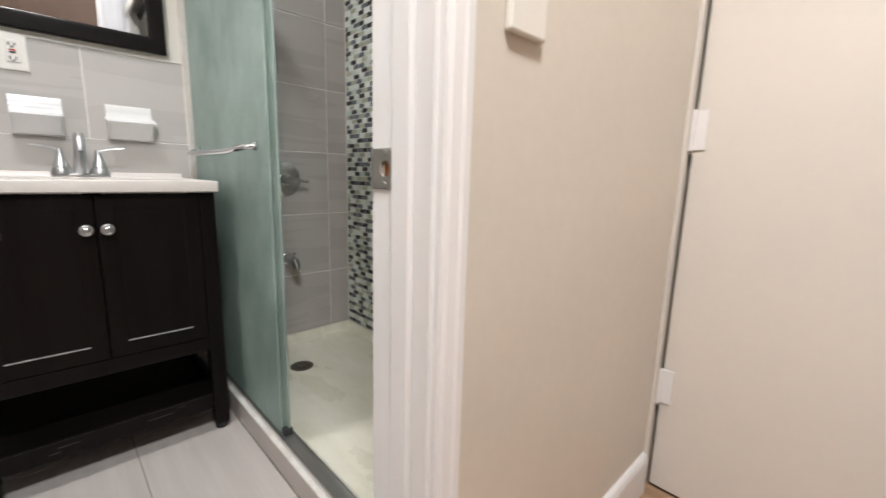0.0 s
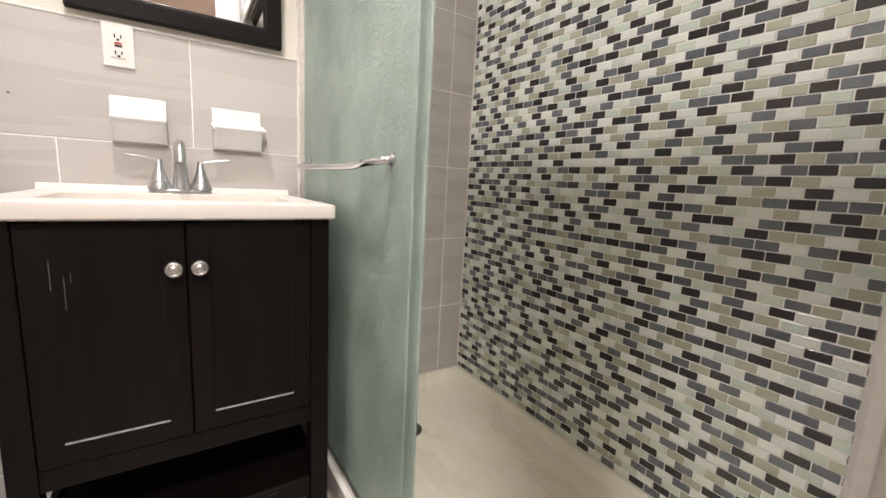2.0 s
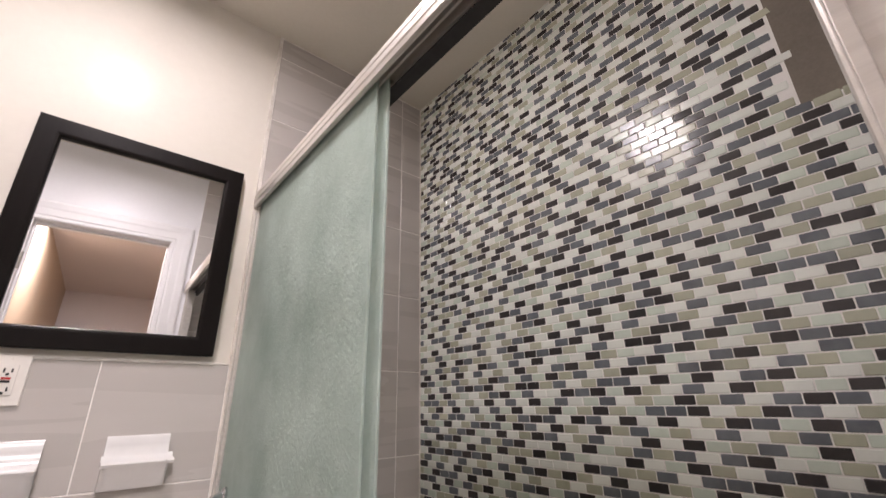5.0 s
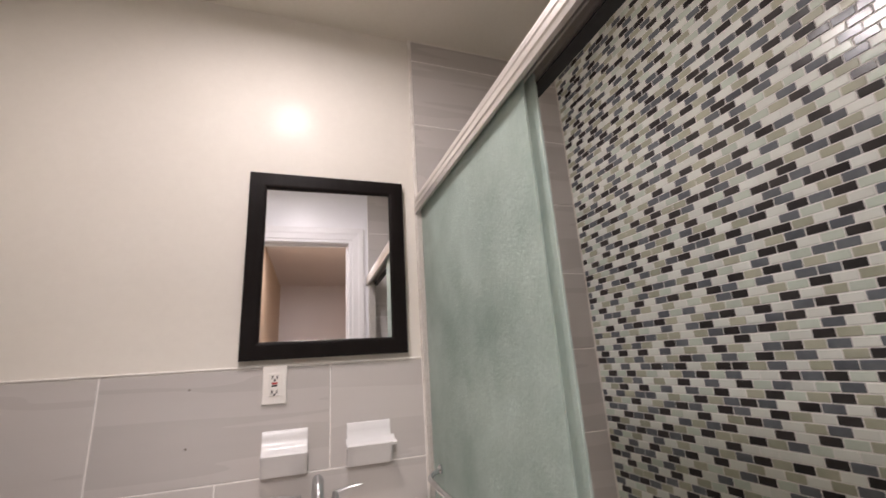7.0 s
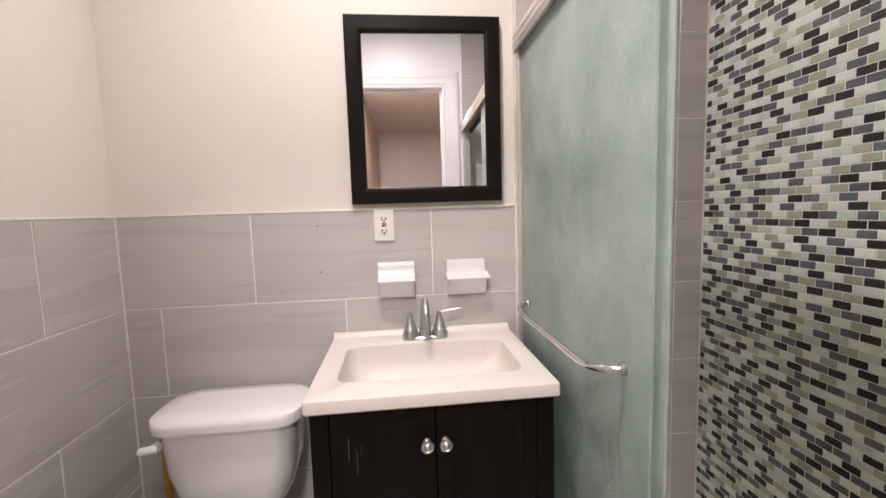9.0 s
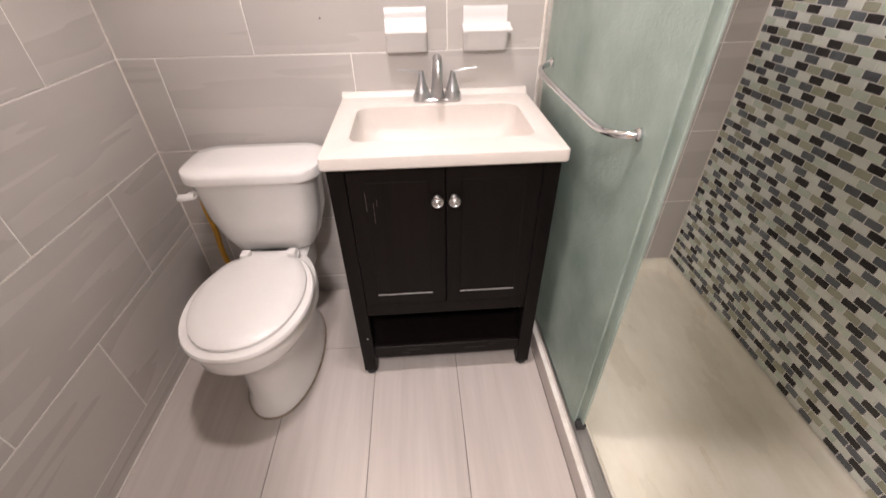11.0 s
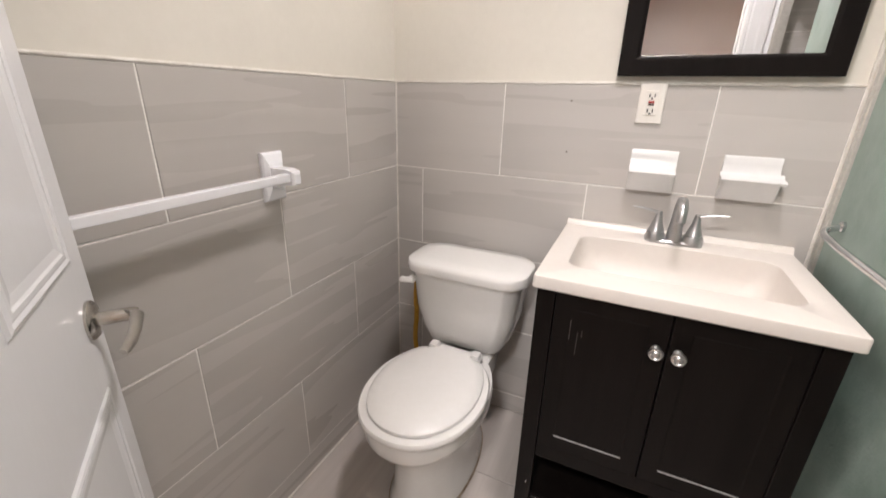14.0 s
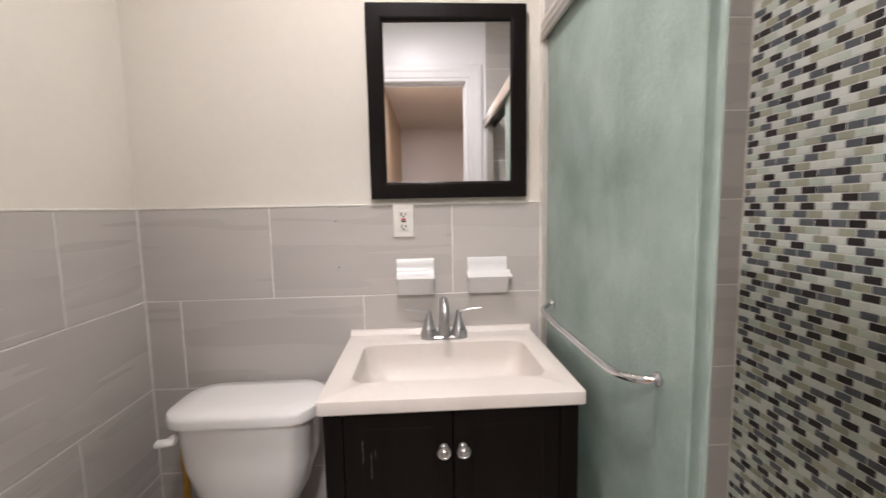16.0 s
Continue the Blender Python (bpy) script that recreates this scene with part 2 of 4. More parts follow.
def frosted_material():
    """Milky green obscure glass: part scatters back, part lets light through, under a glossy rippled skin."""
    m, nt, b = shader("frosted_green_glass")
    geo = nt.nodes.new("ShaderNodeNewGeometry")
    mp = nt.nodes.new("ShaderNodeMapping")
    mp.inputs["Scale"].default_value = (1, 1, 0.75)
    nt.links.new(geo.outputs["Position"], mp.inputs["Vector"])
    big = add_node(nt, "ShaderNodeTexNoise", Scale=2.6, Detail=8.0, Roughness=0.68)
    rip = add_node(nt, "ShaderNodeTexNoise", Scale=95.0, Detail=4.0, Roughness=0.65, Distortion=0.6)
    for n in (big, rip):
        nt.links.new(mp.outputs[0], n.inputs["Vector"])
    ramp = nt.nodes.new("ShaderNodeValToRGB")
    ramp.color_ramp.elements[0].position, ramp.color_ramp.elements[1].position = 0.34, 0.66
    ramp.color_ramp.elements[0].color, ramp.color_ramp.elements[1].color = (0.26, 0.355, 0.31, 1), (0.61, 0.73, 0.675, 1)
    nt.links.new(big.outputs["Fac"], ramp.inputs[0])
    bp = nt.nodes.new("ShaderNodeBump")
    bp.inputs["Strength"].default_value, bp.inputs["Distance"].default_value = 0.8, 0.004
    nt.links.new(rip.outputs["Fac"], bp.inputs["Height"])
    nt.links.new(ramp.outputs[0], b.inputs["Base Color"])
    nt.links.new(bp.outputs[0], b.inputs["Normal"])
    b.inputs["Roughness"].default_value = 0.30
    b.inputs["Specular IOR Level"].default_value = 0.8
    tl = nt.nodes.new("ShaderNodeBsdfTranslucent")
    ramp2 = nt.nodes.new("ShaderNodeValToRGB")
    ramp2.color_ramp.elements[0].position, ramp2.color_ramp.elements[1].position = 0.36, 0.64
    ramp2.color_ramp.elements[0].color, ramp2.color_ramp.elements[1].color = (0.72, 0.79, 0.755, 1), (0.90, 0.95, 0.925, 1)
    nt.links.new(big.outputs["Fac"], ramp2.inputs[0])
    nt.links.new(ramp2.outputs[0], tl.inputs[0])
    nt.links.new(bp.outputs[0], tl.inputs["Normal"])
    mix = nt.nodes.new("ShaderNodeMixShader")
    mix.inputs[0].default_value = 0.32
    nt.links.new(b.outputs[0], mix.inputs[1])
    nt.links.new(tl.outputs[0], mix.inputs[2])
    clear = nt.nodes.new("ShaderNodeBsdfTransparent")
    clear.inputs[0].default_value = (0.96, 0.98, 0.97, 1)
    both = nt.nodes.new("ShaderNodeMixShader")
    both.inputs[0].default_value = 0.28
    nt.links.new(mix.outputs[0], both.inputs[1])
    nt.links.new(clear.outputs[0], both.inputs[2])
    nt.links.new(both.outputs[0], nt.nodes["Material Output"].inputs["Surface"])
    return m


def glow_material(name, colour, strength):
    m, nt, b = shader(name)
    b.inputs["Base Color"].default_value = (0.9, 0.88, 0.84, 1)
    b.inputs["Emission Color"].default_value = (*colour, 1)
    b.inputs["Emission Strength"].default_value = strength
    return m


M_MIRROR, M_GLASS = mirror_material(), frosted_material()
M_LAMP = glow_material("lit_opal_lamp_glass", (1.0, 0.955, 0.965), LAMP_GLOW)

# ---- building helpers ----


def link(name, bm, material, parent=None, label="", smooth=False, bevel=0.0, segments=2):
    """One mesh object out of a bmesh."""
    if bevel:
        sharp = [e for e in bm.edges if len(e.link_faces) == 2 and e.calc_face_angle(0) > 0.6]
        bmesh.ops.bevel(bm, geom=sharp, offset=bevel, segments=segments, affect="EDGES", profile=0.5, clamp_overlap=True)
    bmesh.ops.recalc_face_normals(bm, faces=bm.faces)
    me = bpy.data.meshes.new(name)
    bm.to_mesh(me)
    bm.free()
    for mt in material if isinstance(material, (list, tuple)) else (material,):
        me.materials.append(mt)
    if smooth:
        me.polygons.foreach_set("use_smooth", [True] * len(me.polygons))
        me.set_sharp_from_angle(angle=radians(40))
    ob = new(name, me)
    if parent is not None:
        ob.parent = parent
    if label:
        ob["label"] = label
    return ob


def part(name, bm, material, parent, label="", smooth=True, bevel=0.0, segments=2):
    return link(name, bm, material, parent, label, smooth, bevel, segments)


def thing(name, label, category, group="", at=(0, 0, 0)):
    ob = new(name)
    ob.empty_display_size = 0.05
    ob.location = at
    return tagged(ob, label, category, group)


def box(x0, x1, y0, y1, z0, z1, bm=None):
    bm = bm or bmesh.new()
    m = Matrix.LocRotScale(((x0 + x1) / 2, (y0 + y1) / 2, (z0 + z1) / 2), None, (abs(x1 - x0), abs(y1 - y0), abs(z1 - z0)))
    bmesh.ops.create_cube(bm, size=1.0, matrix=m)
    return bm


def loft(rings, bm=None, close_ends=True):
    """A skin over rings of equally many points; both ends are filled."""
    bm = bm or bmesh.new()
    vs = [[bm.verts.new(p) for p in ring] for ring in rings]
    n = len(vs[0])
    for a, b in zip(vs, vs[1:]):
        for i in range(n):
            bm.faces.new((a[i], a[(i + 1) % n], b[(i + 1) % n], b[i]))
    if close_ends:
        bm.faces.new(vs[0][::-1])
        bm.faces.new(vs[-1])
    return bm


def circle(c, r, axis="z", n=24, ry=None):
    ry = r if ry is None else ry
    out = []
    for i in range(n):
        a = 2 * math.pi * i / n
        u, v = r * math.cos(a), ry * math.sin(a)
        d = {"z": (u, v, 0), "y": (u, 0, v), "x": (0, u, v)}[axis]
        out.append((c[0] + d[0], c[1] + d[1], c[2] + d[2]))
    return out


def lathe(c, profile, axis="z", n=24, bm=None):
    """profile: (distance along the axis, radius)."""
    i = "xyz".index(axis)
    rings = []
    for d, r in profile:
        p = list(c)
        p[i] += d
        rings.append(circle(p, max(r, 1e-4), axis, n))
    return loft(rings, bm)


def rounded(x0, x1, y0, y1, z, r, k=6):
    """A rounded rectangle, level at z."""
    out = []
    for cx, cy, a0 in ((x1 - r, y1 - r, 0), (x0 + r, y1 - r, 90), (x0 + r, y0 + r, 180), (x1 - r, y0 + r, 270)):
        for i in range(k + 1):
            a = radians(a0 + 90 * i / k)
            out.append((cx + r * math.cos(a), cy + r * math.sin(a), z))
    return out


def tube(points, radius, bm=None, n=12, flat=1.0):
    """A round rod along points; radius may be one number or one for each point."""
    pts = [Vector(p) for p in points]
    radii = radius if isinstance(radius, (list, tuple)) else [radius] * len(pts)
    rings, up = [], None
    for i, p in enumerate(pts):
        d = (pts[min(i + 1, len(pts) - 1)] - pts[max(i - 1, 0)]).normalized()
        if up is None:
            up = d.orthogonal().normalized()
        up = (up - d * up.dot(d)).normalized()
        side = d.cross(up)
        rings.append([p + radii[i] * (math.cos(2 * math.pi * j / n) * up + flat * math.sin(2 * math.pi * j / n) * side) for j in range(n)])
    return loft(rings, bm)


def arc(p0, p1, p2, n=8):
    """Points on a quadratic bend from p0 by p1 to p2."""
    a, b, c = Vector(p0), Vector(p1), Vector(p2)
    return [(1 - t) ** 2 * a + 2 * t * (1 - t) * b + t * t * c for t in (i / n for i in range(n + 1))]


# ---- structure ----


def structure(name, bm, material, label, category, bevel=0.0):
    return tagged(link(name, bm, material, bevel=bevel), label, category, kind="structure")


TILE_T = 0.010   # tile and adhesive over the plaster
GAP = 0.0016     # half of a joint


def tile_piece(name, parent, material, axis, face, a0, a1, z0, z1, depth=0.008, edge=0.0016, gap=GAP):
    """One tile with eased edges. axis: the way its face looks: "-y" back wall, "+y" door wall, "+x" left wall, "+z" floor (z is then y)."""
    a0, a1, z0, z1 = a0 + gap, a1 - gap, z0 + gap, z1 - gap
    rings = []
    for inset, d in ((0, depth), (0, edge), (edge, 0)):
        q = [(a0 + inset, z0 + inset), (a1 - inset, z0 + inset), (a1 - inset, z1 - inset), (a0 + inset, z1 - inset)]
        if axis == "-y":
            rings.append([(u, face + d, v) for u, v in q])
        elif axis == "+y":
            rings.append([(u, face - d, v) for u, v in q])
        elif axis == "+x":
            rings.append([(face - d, u, v) for u, v in q])
        else:
            rings.append([(u, v, face - d) for u, v in q])
    return link(name, loft(rings), material, parent)


wall_back = structure("wall_back", box(-0.13, 2.22, TILE_T, 0.13, -0.1, 2.80), M_PAINT,
                      "cream painted back wall above grey tile wainscot", "wall")
wall_left = structure("wall_left", box(-0.13, -TILE_T, DOOR_Y1, TILE_T, -0.1, 2.80), M_PAINT,
                      "cream painted side wall above grey tile wainscot", "wall")
wall_mosaic = structure("wall_mosaic", box(MOSAIC_X + 0.0017, 2.22, DOOR_Y1, TILE_T, -0.1, 2.80), M_GROUT_MOSAIC,
                        "shower wall covered with mixed glass mosaic bricks", "wall")
bm = box(-0.13, JAMB0 - 0.018, DOOR_Y1, DOOR_Y0, -0.1, 2.80)
box(JAMB1 + 0.018, 2.22, DOOR_Y1, DOOR_Y0, -0.1, 2.80, bm)
box(JAMB0 - 0.018, JAMB1 + 0.018, DOOR_Y1, DOOR_Y0, HEAD + 0.018, 2.80, bm)
wall_door = structure("wall_door", bm, M_PAINT_WHITE, "white painted wall around the bathroom doorway", "wall")
floor = structure("floor", box(-0.02, MOSAIC_X + 0.02, DOOR_Y1, TILE_T, -0.1, -0.0022), M_GROUT_FLOOR,
                  "pale grey streaked floor tiles with dark grout", "floor")
structure("ceiling", box(-0.02, MOSAIC_X + 0.02, DOOR_Y0 - 0.005, TILE_T + 0.005, CEIL, CEIL + 0.1), M_CEIL,
          "plain beige painted bathroom ceiling", "ceiling")

# the hall outside the door
HALL_W, HALL_E, HALL_S, HALL_Z = 0.53, 2.095, -5.0, 0.032
hall_floor = structure("hall_floor", box(HALL_W - 0.1, HALL_E + 0.12, HALL_S, DOOR_Y1 - 0.010, -0.1, HALL_Z), M_WOOD, "brown wooden hall floor", "floor")
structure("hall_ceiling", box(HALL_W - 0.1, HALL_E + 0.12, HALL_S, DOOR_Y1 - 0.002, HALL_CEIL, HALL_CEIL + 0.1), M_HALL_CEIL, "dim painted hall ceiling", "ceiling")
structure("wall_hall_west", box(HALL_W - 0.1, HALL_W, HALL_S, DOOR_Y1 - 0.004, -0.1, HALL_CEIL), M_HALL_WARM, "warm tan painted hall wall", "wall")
structure("wall_hall_south", box(HALL_W - 0.1, HALL_E + 0.12, HALL_S - 0.1, HALL_S, -0.1, HALL_CEIL + 0.1), M_HALL_FAR, "dusky pink painted wall at the far end of the hall", "wall")
DY0, DY1, DTOP = -1.640, -2.42, 2.05
bm = box(HALL_E, HALL_E + 0.1, HALL_S, DY1 - 0.01, -0.1, HALL_CEIL)
box(HALL_E, HALL_E + 0.1, DY1 - 0.01, DOOR_Y1 - 0.009, DTOP + 0.01, HALL_CEIL, bm)
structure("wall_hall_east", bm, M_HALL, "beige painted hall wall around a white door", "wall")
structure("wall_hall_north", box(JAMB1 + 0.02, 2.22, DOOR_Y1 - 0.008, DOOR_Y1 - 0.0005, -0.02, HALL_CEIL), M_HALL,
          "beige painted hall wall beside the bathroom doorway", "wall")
structure("backing_wall", box(HALL_E + 0.2, HALL_E + 0.25, -2.6, -1.5, -0.1, HALL_CEIL), M_HALL, "plain wall closing the space behind the hall door", "wall")

# ---- door frame ----


def casing_profile(w, d):
    """Cross-section of a moulded casing: across, proud."""
    return [(0, 0), (0, d * 0.55), (w * 0.10, d * 0.62), (w * 0.16, d * 0.50), (w * 0.24, d * 0.78), (w * 0.55, d * 0.86), (w * 0.66, d), (w * 0.9, d), (w, d * 0.8), (w, 0)]


def casing(name, face, out, label, w=0.085, w_left=None):
    """Two legs and a mitred head round the doorway. face: the wall's y; out: the side on which it stands proud."""
    ob = thing(name, label, "door frame")
    ob["kind"] = "structure"
    r = 0.004 if out > 0 else 0.006
    wl = w_left or w
    lo = 0.0 if out > 0 else -0.004
    prof = casing_profile(1.0, 0.018)
    rings = []
    for z, k in ((lo, 0), (HEAD + r, 1)):
        rings.append([(JAMB1 + r + u * w, face + out * v, z + k * u * w) for u, v in prof])
    part("casing_leg", loft(rings), M_TRIM, ob, smooth=False)
    rings = []
    for z, k in ((lo, 0), (HEAD + r, 1)):
        rings.append([(JAMB0 - r - u * wl, face + out * v, z + k * u * w) for u, v in prof])
    part("casing_leg", loft(rings), M_TRIM, ob, smooth=False)
    rings = []
    for x, sx, ww in ((JAMB0 - r, -1, wl), (JAMB1 + r, 1, w)):
        rings.append([(x + sx * u * ww, face + out * v, HEAD + r + u * w) for u, v in prof])
    part("casing_head", loft(rings), M_TRIM, ob, smooth=False)
    return ob


casing("trim_bathroom", DOOR_Y0, 1, "white painted moulded door casing on the bathroom side", w=0.109)
casing("trim_hall", DOOR_Y1 - 0.008, -1, "white painted moulded door casing on the hall side", w=0.042, w_left=0.045)
frame_ob = thing("door_frame", "white painted door jambs with a nickel strike plate", "door frame")
frame_ob["kind"] = "structure"
part("jamb", box(JAMB0 - 0.018, JAMB0, DOOR_Y1 - 0.008, DOOR_Y0, -0.004, HEAD), M_TRIM, frame_ob, smooth=False)
HOLE = (-1.553, -1.529, 0.907, 0.931)   # mortise of the latch in the jamb
bm = box(JAMB1, JAMB1 + 0.018, DOOR_Y1 - 0.008, DOOR_Y0, -0.004, HOLE[2])
box(JAMB1, JAMB1 + 0.018, DOOR_Y1 - 0.008, DOOR_Y0, HOLE[3], HEAD, bm)
box(JAMB1, JAMB1 + 0.018, DOOR_Y1 - 0.008, HOLE[0], HOLE[2], HOLE[3], bm)
box(JAMB1, JAMB1 + 0.018, HOLE[1], DOOR_Y0, HOLE[2], HOLE[3], bm)
part("jamb", bm, M_TRIM, frame_ob, smooth=False)
part("jamb_head", box(JAMB0 - 0.018, JAMB1 + 0.018, DOOR_Y1 - 0.008, DOOR_Y0, HEAD, HEAD + 0.018), M_TRIM, frame_ob, smooth=False)
part("door_stop", box(JAMB1 - 0.011, JAMB1 - 0.0005, DOOR_Y1 + 0.02, DOOR_Y1 + 0.055, 0, HEAD - 0.011), M_TRIM, frame_ob, smooth=False, bevel=0.003)
part("door_stop", box(JAMB0 + 0.0005, JAMB0 + 0.011, DOOR_Y1 + 0.02, DOOR_Y1 + 0.055, 0, HEAD - 0.011), M_TRIM, frame_ob, smooth=False, bevel=0.003)
part("door_stop", box(JAMB0, JAMB1, DOOR_Y1 + 0.02, DOOR_Y1 + 0.055, HEAD - 0.011, HEAD - 0.0005), M_TRIM, frame_ob, smooth=False, bevel=0.003)


def strike_plate():
    """A thin plate with a round hole over the mortise, its front edge rolled round the jamb's arris."""
    cy, cz, n = -1.541, 0.919, 32
    y0, y1, z0, z1 = -1.5555, -1.514, 0.893, 0.945

    def outline(x, e):
        out = []
        for k in range(n):
            a = 2 * math.pi * k / n
            c, v = math.cos(a), math.sin(a)
            t = min(((y1 - e if c > 0 else y0 + e) - cy) / c if abs(c) > 1e-6 else 9, ((z1 - e if v > 0 else z0 + e) - cz) / v if abs(v) > 1e-6 else 9)
            out.append((x, cy + t * c, cz + t * v))
        return out
    rings = [outline(JAMB1 - 0.0002, 0), outline(JAMB1 - 0.0016, 0), outline(JAMB1 - 0.0024, 0.001), circle((JAMB1 - 0.0024, cy, cz), 0.0108, "x", n), circle((JAMB1 - 0.0018, cy, cz), 0.0098, "x", n), circle((JAMB1 + 0.0002, cy, cz), 0.0098, "x", n)]
    strike = part("strike_plate", loft(rings, close_ends=False), M_STRIKE, frame_ob, "satin nickel strike plate", smooth=False)
    part("latch_hole", box(JAMB1 + 0.007, JAMB1 + 0.0085, HOLE[0], HOLE[1], HOLE[2], HOLE[3]), M_BRASS, strike, "raw wood showing in the latch hole", smooth=False)
    part("tab", loft([[(JAMB1 + x, y, z) for z in (0.912, 0.924)] + [(JAMB1 + x + 0.001, y, z) for z in (0.924, 0.912)] for x, y in ((0.0, -1.5305), (0.0004, -1.533), (0.0022, -1.5345))]), M_ALU_WHITE, strike, "bright bent tab in the hole", smooth=False)
    lip = [(-0.0024, -1.5145), (-0.0018, -1.510), (0.0, -1.507), (0.004, -1.5055), (0.004, -1.507), (0.001, -1.509), (-0.0002, -1.5145)]
    part("lip", loft([[(JAMB1 + x, y, z) for x, y in lip] for z in (0.893, 0.896, 0.942, 0.945)]), M_STRIKE, strike)
    for z in (0.899, 0.939):
        part("screw", lathe((JAMB1 - 0.0030, cy, z), [(0, 0.0012), (-0.0003, 0.0032), (0.0006, 0.0042), (0.0010, 0.0042)], "x", 16), M_STRIKE, strike)


strike_plate()

# ---- the bathroom door, standing open against the towel bar ----


def panel_door(name, label, width, height, thick, handle_z=None, columns=2):
    """A moulded six-panel leaf. Its hinge edge is the z axis, it runs along +x, its seen face looks to -y."""
    ob = thing(name, label, "door")
    part("leaf", box(0, width, 0, thick, 0, height), M_DOOR, ob, smooth=False, bevel=0.002)
    stile, mid = 0.062, 0.052
    pw = (width - 2 * stile - mid * (columns - 1)) / columns
    rows = ((0.15, 0.807), (1.02, 1.62), (1.72, height - 0.10))
    for c in range(columns):
        x0 = stile + c * (pw + mid)
        for z0, z1 in rows:
            for side in (-1, 1):
                y = -0.0003 if side < 0 else thick + 0.0003
                rings = []
                for inset, d in ((0, 0), (0.003, 0.0035), (0.008, 0.0050), (0.013, 0.0030), (0.015, 0.0034), (0.021, 0.0036), (0.025, 0.0018), (0.034, 0.0008), (0.036, 0.0005)):
                    rings.append([(x0 + inset, y + side * d, z0 + inset), (x0 + pw - inset, y + side * d, z0 + inset),
                                  (x0 + pw - inset, y + side * d, z1 - inset), (x0 + inset, y + side * d, z1 - inset)])
                part("moulded_panel", loft(rings), M_DOOR, ob, smooth=False)
    if handle_z:
        for side in (-1, 1):
            y = 0 if side < 0 else thick
            x = width - 0.048
            rose = part("handle_rose", lathe((x, y, handle_z), [(0, 0.031), (side * 0.004, 0.031), (side * 0.009, 0.026), (side * 0.011, 0.014)], "y", 28), M_NICKEL, ob, "satin nickel rose")
            part("spindle", lathe((x, y + side * 0.010, handle_z), [(0, 0.0115), (side * 0.048, 0.0105), (side * 0.052, 0.008)], "y", 18), M_NICKEL, rose)
            if side < 0:
                pts = [(x, -0.052, handle_z + 0.005), (x - 0.012, -0.062, handle_z + 0.003), (x - 0.04, -0.062, handle_z - 0.005), (x - 0.075, -0.060, handle_z - 0.010), (x - 0.105, -0.054, handle_z - 0.010)]
                part("lever", tube(pts, [0.010, 0.011, 0.0095, 0.008, 0.006], None, 14, 0.6), M_NICKEL, rose)
        part("latch_plate", box(width - 0.0005, width + 0.0015, 0.006, thick - 0.006, handle_z - 0.028, handle_z + 0.028), M_NICKEL, ob, smooth=False)
    return ob


HINGE = Vector((JAMB0 + 0.004, DOOR_Y0 + 0.023, 0.012))
LEAF = 0.622
turn = math.degrees(math.atan2(-1.121 - HINGE.y, 0.100 - HINGE.x))
door_1 = panel_door("door_1", "white moulded panel door standing open with nickel lever handle", LEAF, 2.105, 0.035, handle_z=0.921)
door_1.matrix_basis = Matrix.Translation(HINGE) @ pose(0, 0, 0, 0, 0, turn)
for z in (0.22, 1.02, 1.86):
    part("hinge", lathe((0.0, -0.006, z), [(0, 0.006), (0.09, 0.006)], "z", 12), M_NICKEL, door_1, "satin nickel hinge")

# ---- wall tiles ----


def wall_tiles(parent, material, axis, face, a_lo, a_hi, rows, joints):
    for r, (z0, z1) in enumerate(rows):
        cuts = [a_lo] + sorted(j for j in joints[r % len(joints)] if a_lo + 0.01 < j < a_hi - 0.01) + [a_hi]
        for a0, a1 in zip(cuts, cuts[1:]):
            tile_piece("tile", parent, material, axis, face, a0, a1, z0, z1)


def grout_bed(parent, x0, x1, y0, y1, z0, z1):
    link("grout_bed", box(x0, x1, y0, y1, z0, z1), M_GROUT, parent)


rows_low = [(max(WAINSCOT - ROW * (i + 1), 0.0), WAINSCOT - ROW * i) for i in range(5)]
rows_high = [(WAINSCOT + ROW * i, min(WAINSCOT + ROW * (i + 1), CEIL)) for i in range(5)]
EDGE_X = 1.349
grout_bed(wall_back, 0.0, EDGE_X, 0.0016, TILE_T + 0.002, 0, WAINSCOT - 0.002)
wall_tiles(wall_back, M_TILE_X, "-y", 0.0, 0.0, EDGE_X, rows_low, ((0.426, 1.041), (0.116, 0.730)))
grout_bed(wall_left, -TILE_T - 0.002, -0.0016, DOOR_Y0, 0.0, 0, WAINSCOT - 0.002)
wall_tiles(wall_left, M_TILE_Y, "+x", 0.0, DOOR_Y0, -0.0005, rows_low, ((-0.307, -0.920), (-0.615, -1.23)))
grout_bed(wall_back, EDGE_X + 0.011, MOSAIC_X + 0.006, 0.0016, TILE_T + 0.002, 0.05, CEIL - 0.001)
shower_rows = [(z0, z1) for z0, z1 in rows_low[:4] + rows_high if z1 > 0.1]
wall_tiles(wall_back, M_TILE_X, "-y", 0.0, EDGE_X + 0.011, MOSAIC_X, shower_rows, ((1.972,),))
grout_bed(wall_door, 1.360, MOSAIC_X + 0.006, DOOR_Y0 - 0.001, DOOR_Y0 + TILE_T - 0.0016, 0.05, CEIL - 0.001)
wall_tiles(wall_door, M_TILE_X, "+y", DOOR_Y0 + TILE_T, 1.360, MOSAIC_X, shower_rows, ((1.98,), (1.70,)))

# floor tiles
fx = [0.0] + [0.4205 + 0.3065 * i for i in range(4)]
fx[-1] = 1.338
for y0, y1 in ((-1.573, -0.963), (-0.963, -0.353), (-0.353, 0.0)):
    for x0, x1 in zip(fx, fx[1:]):
        tile_piece("tile", floor, M_FLOOR, "+z", 0.0, x0, x1, y0, y1, 0.004, 0.0008, 0.0013)

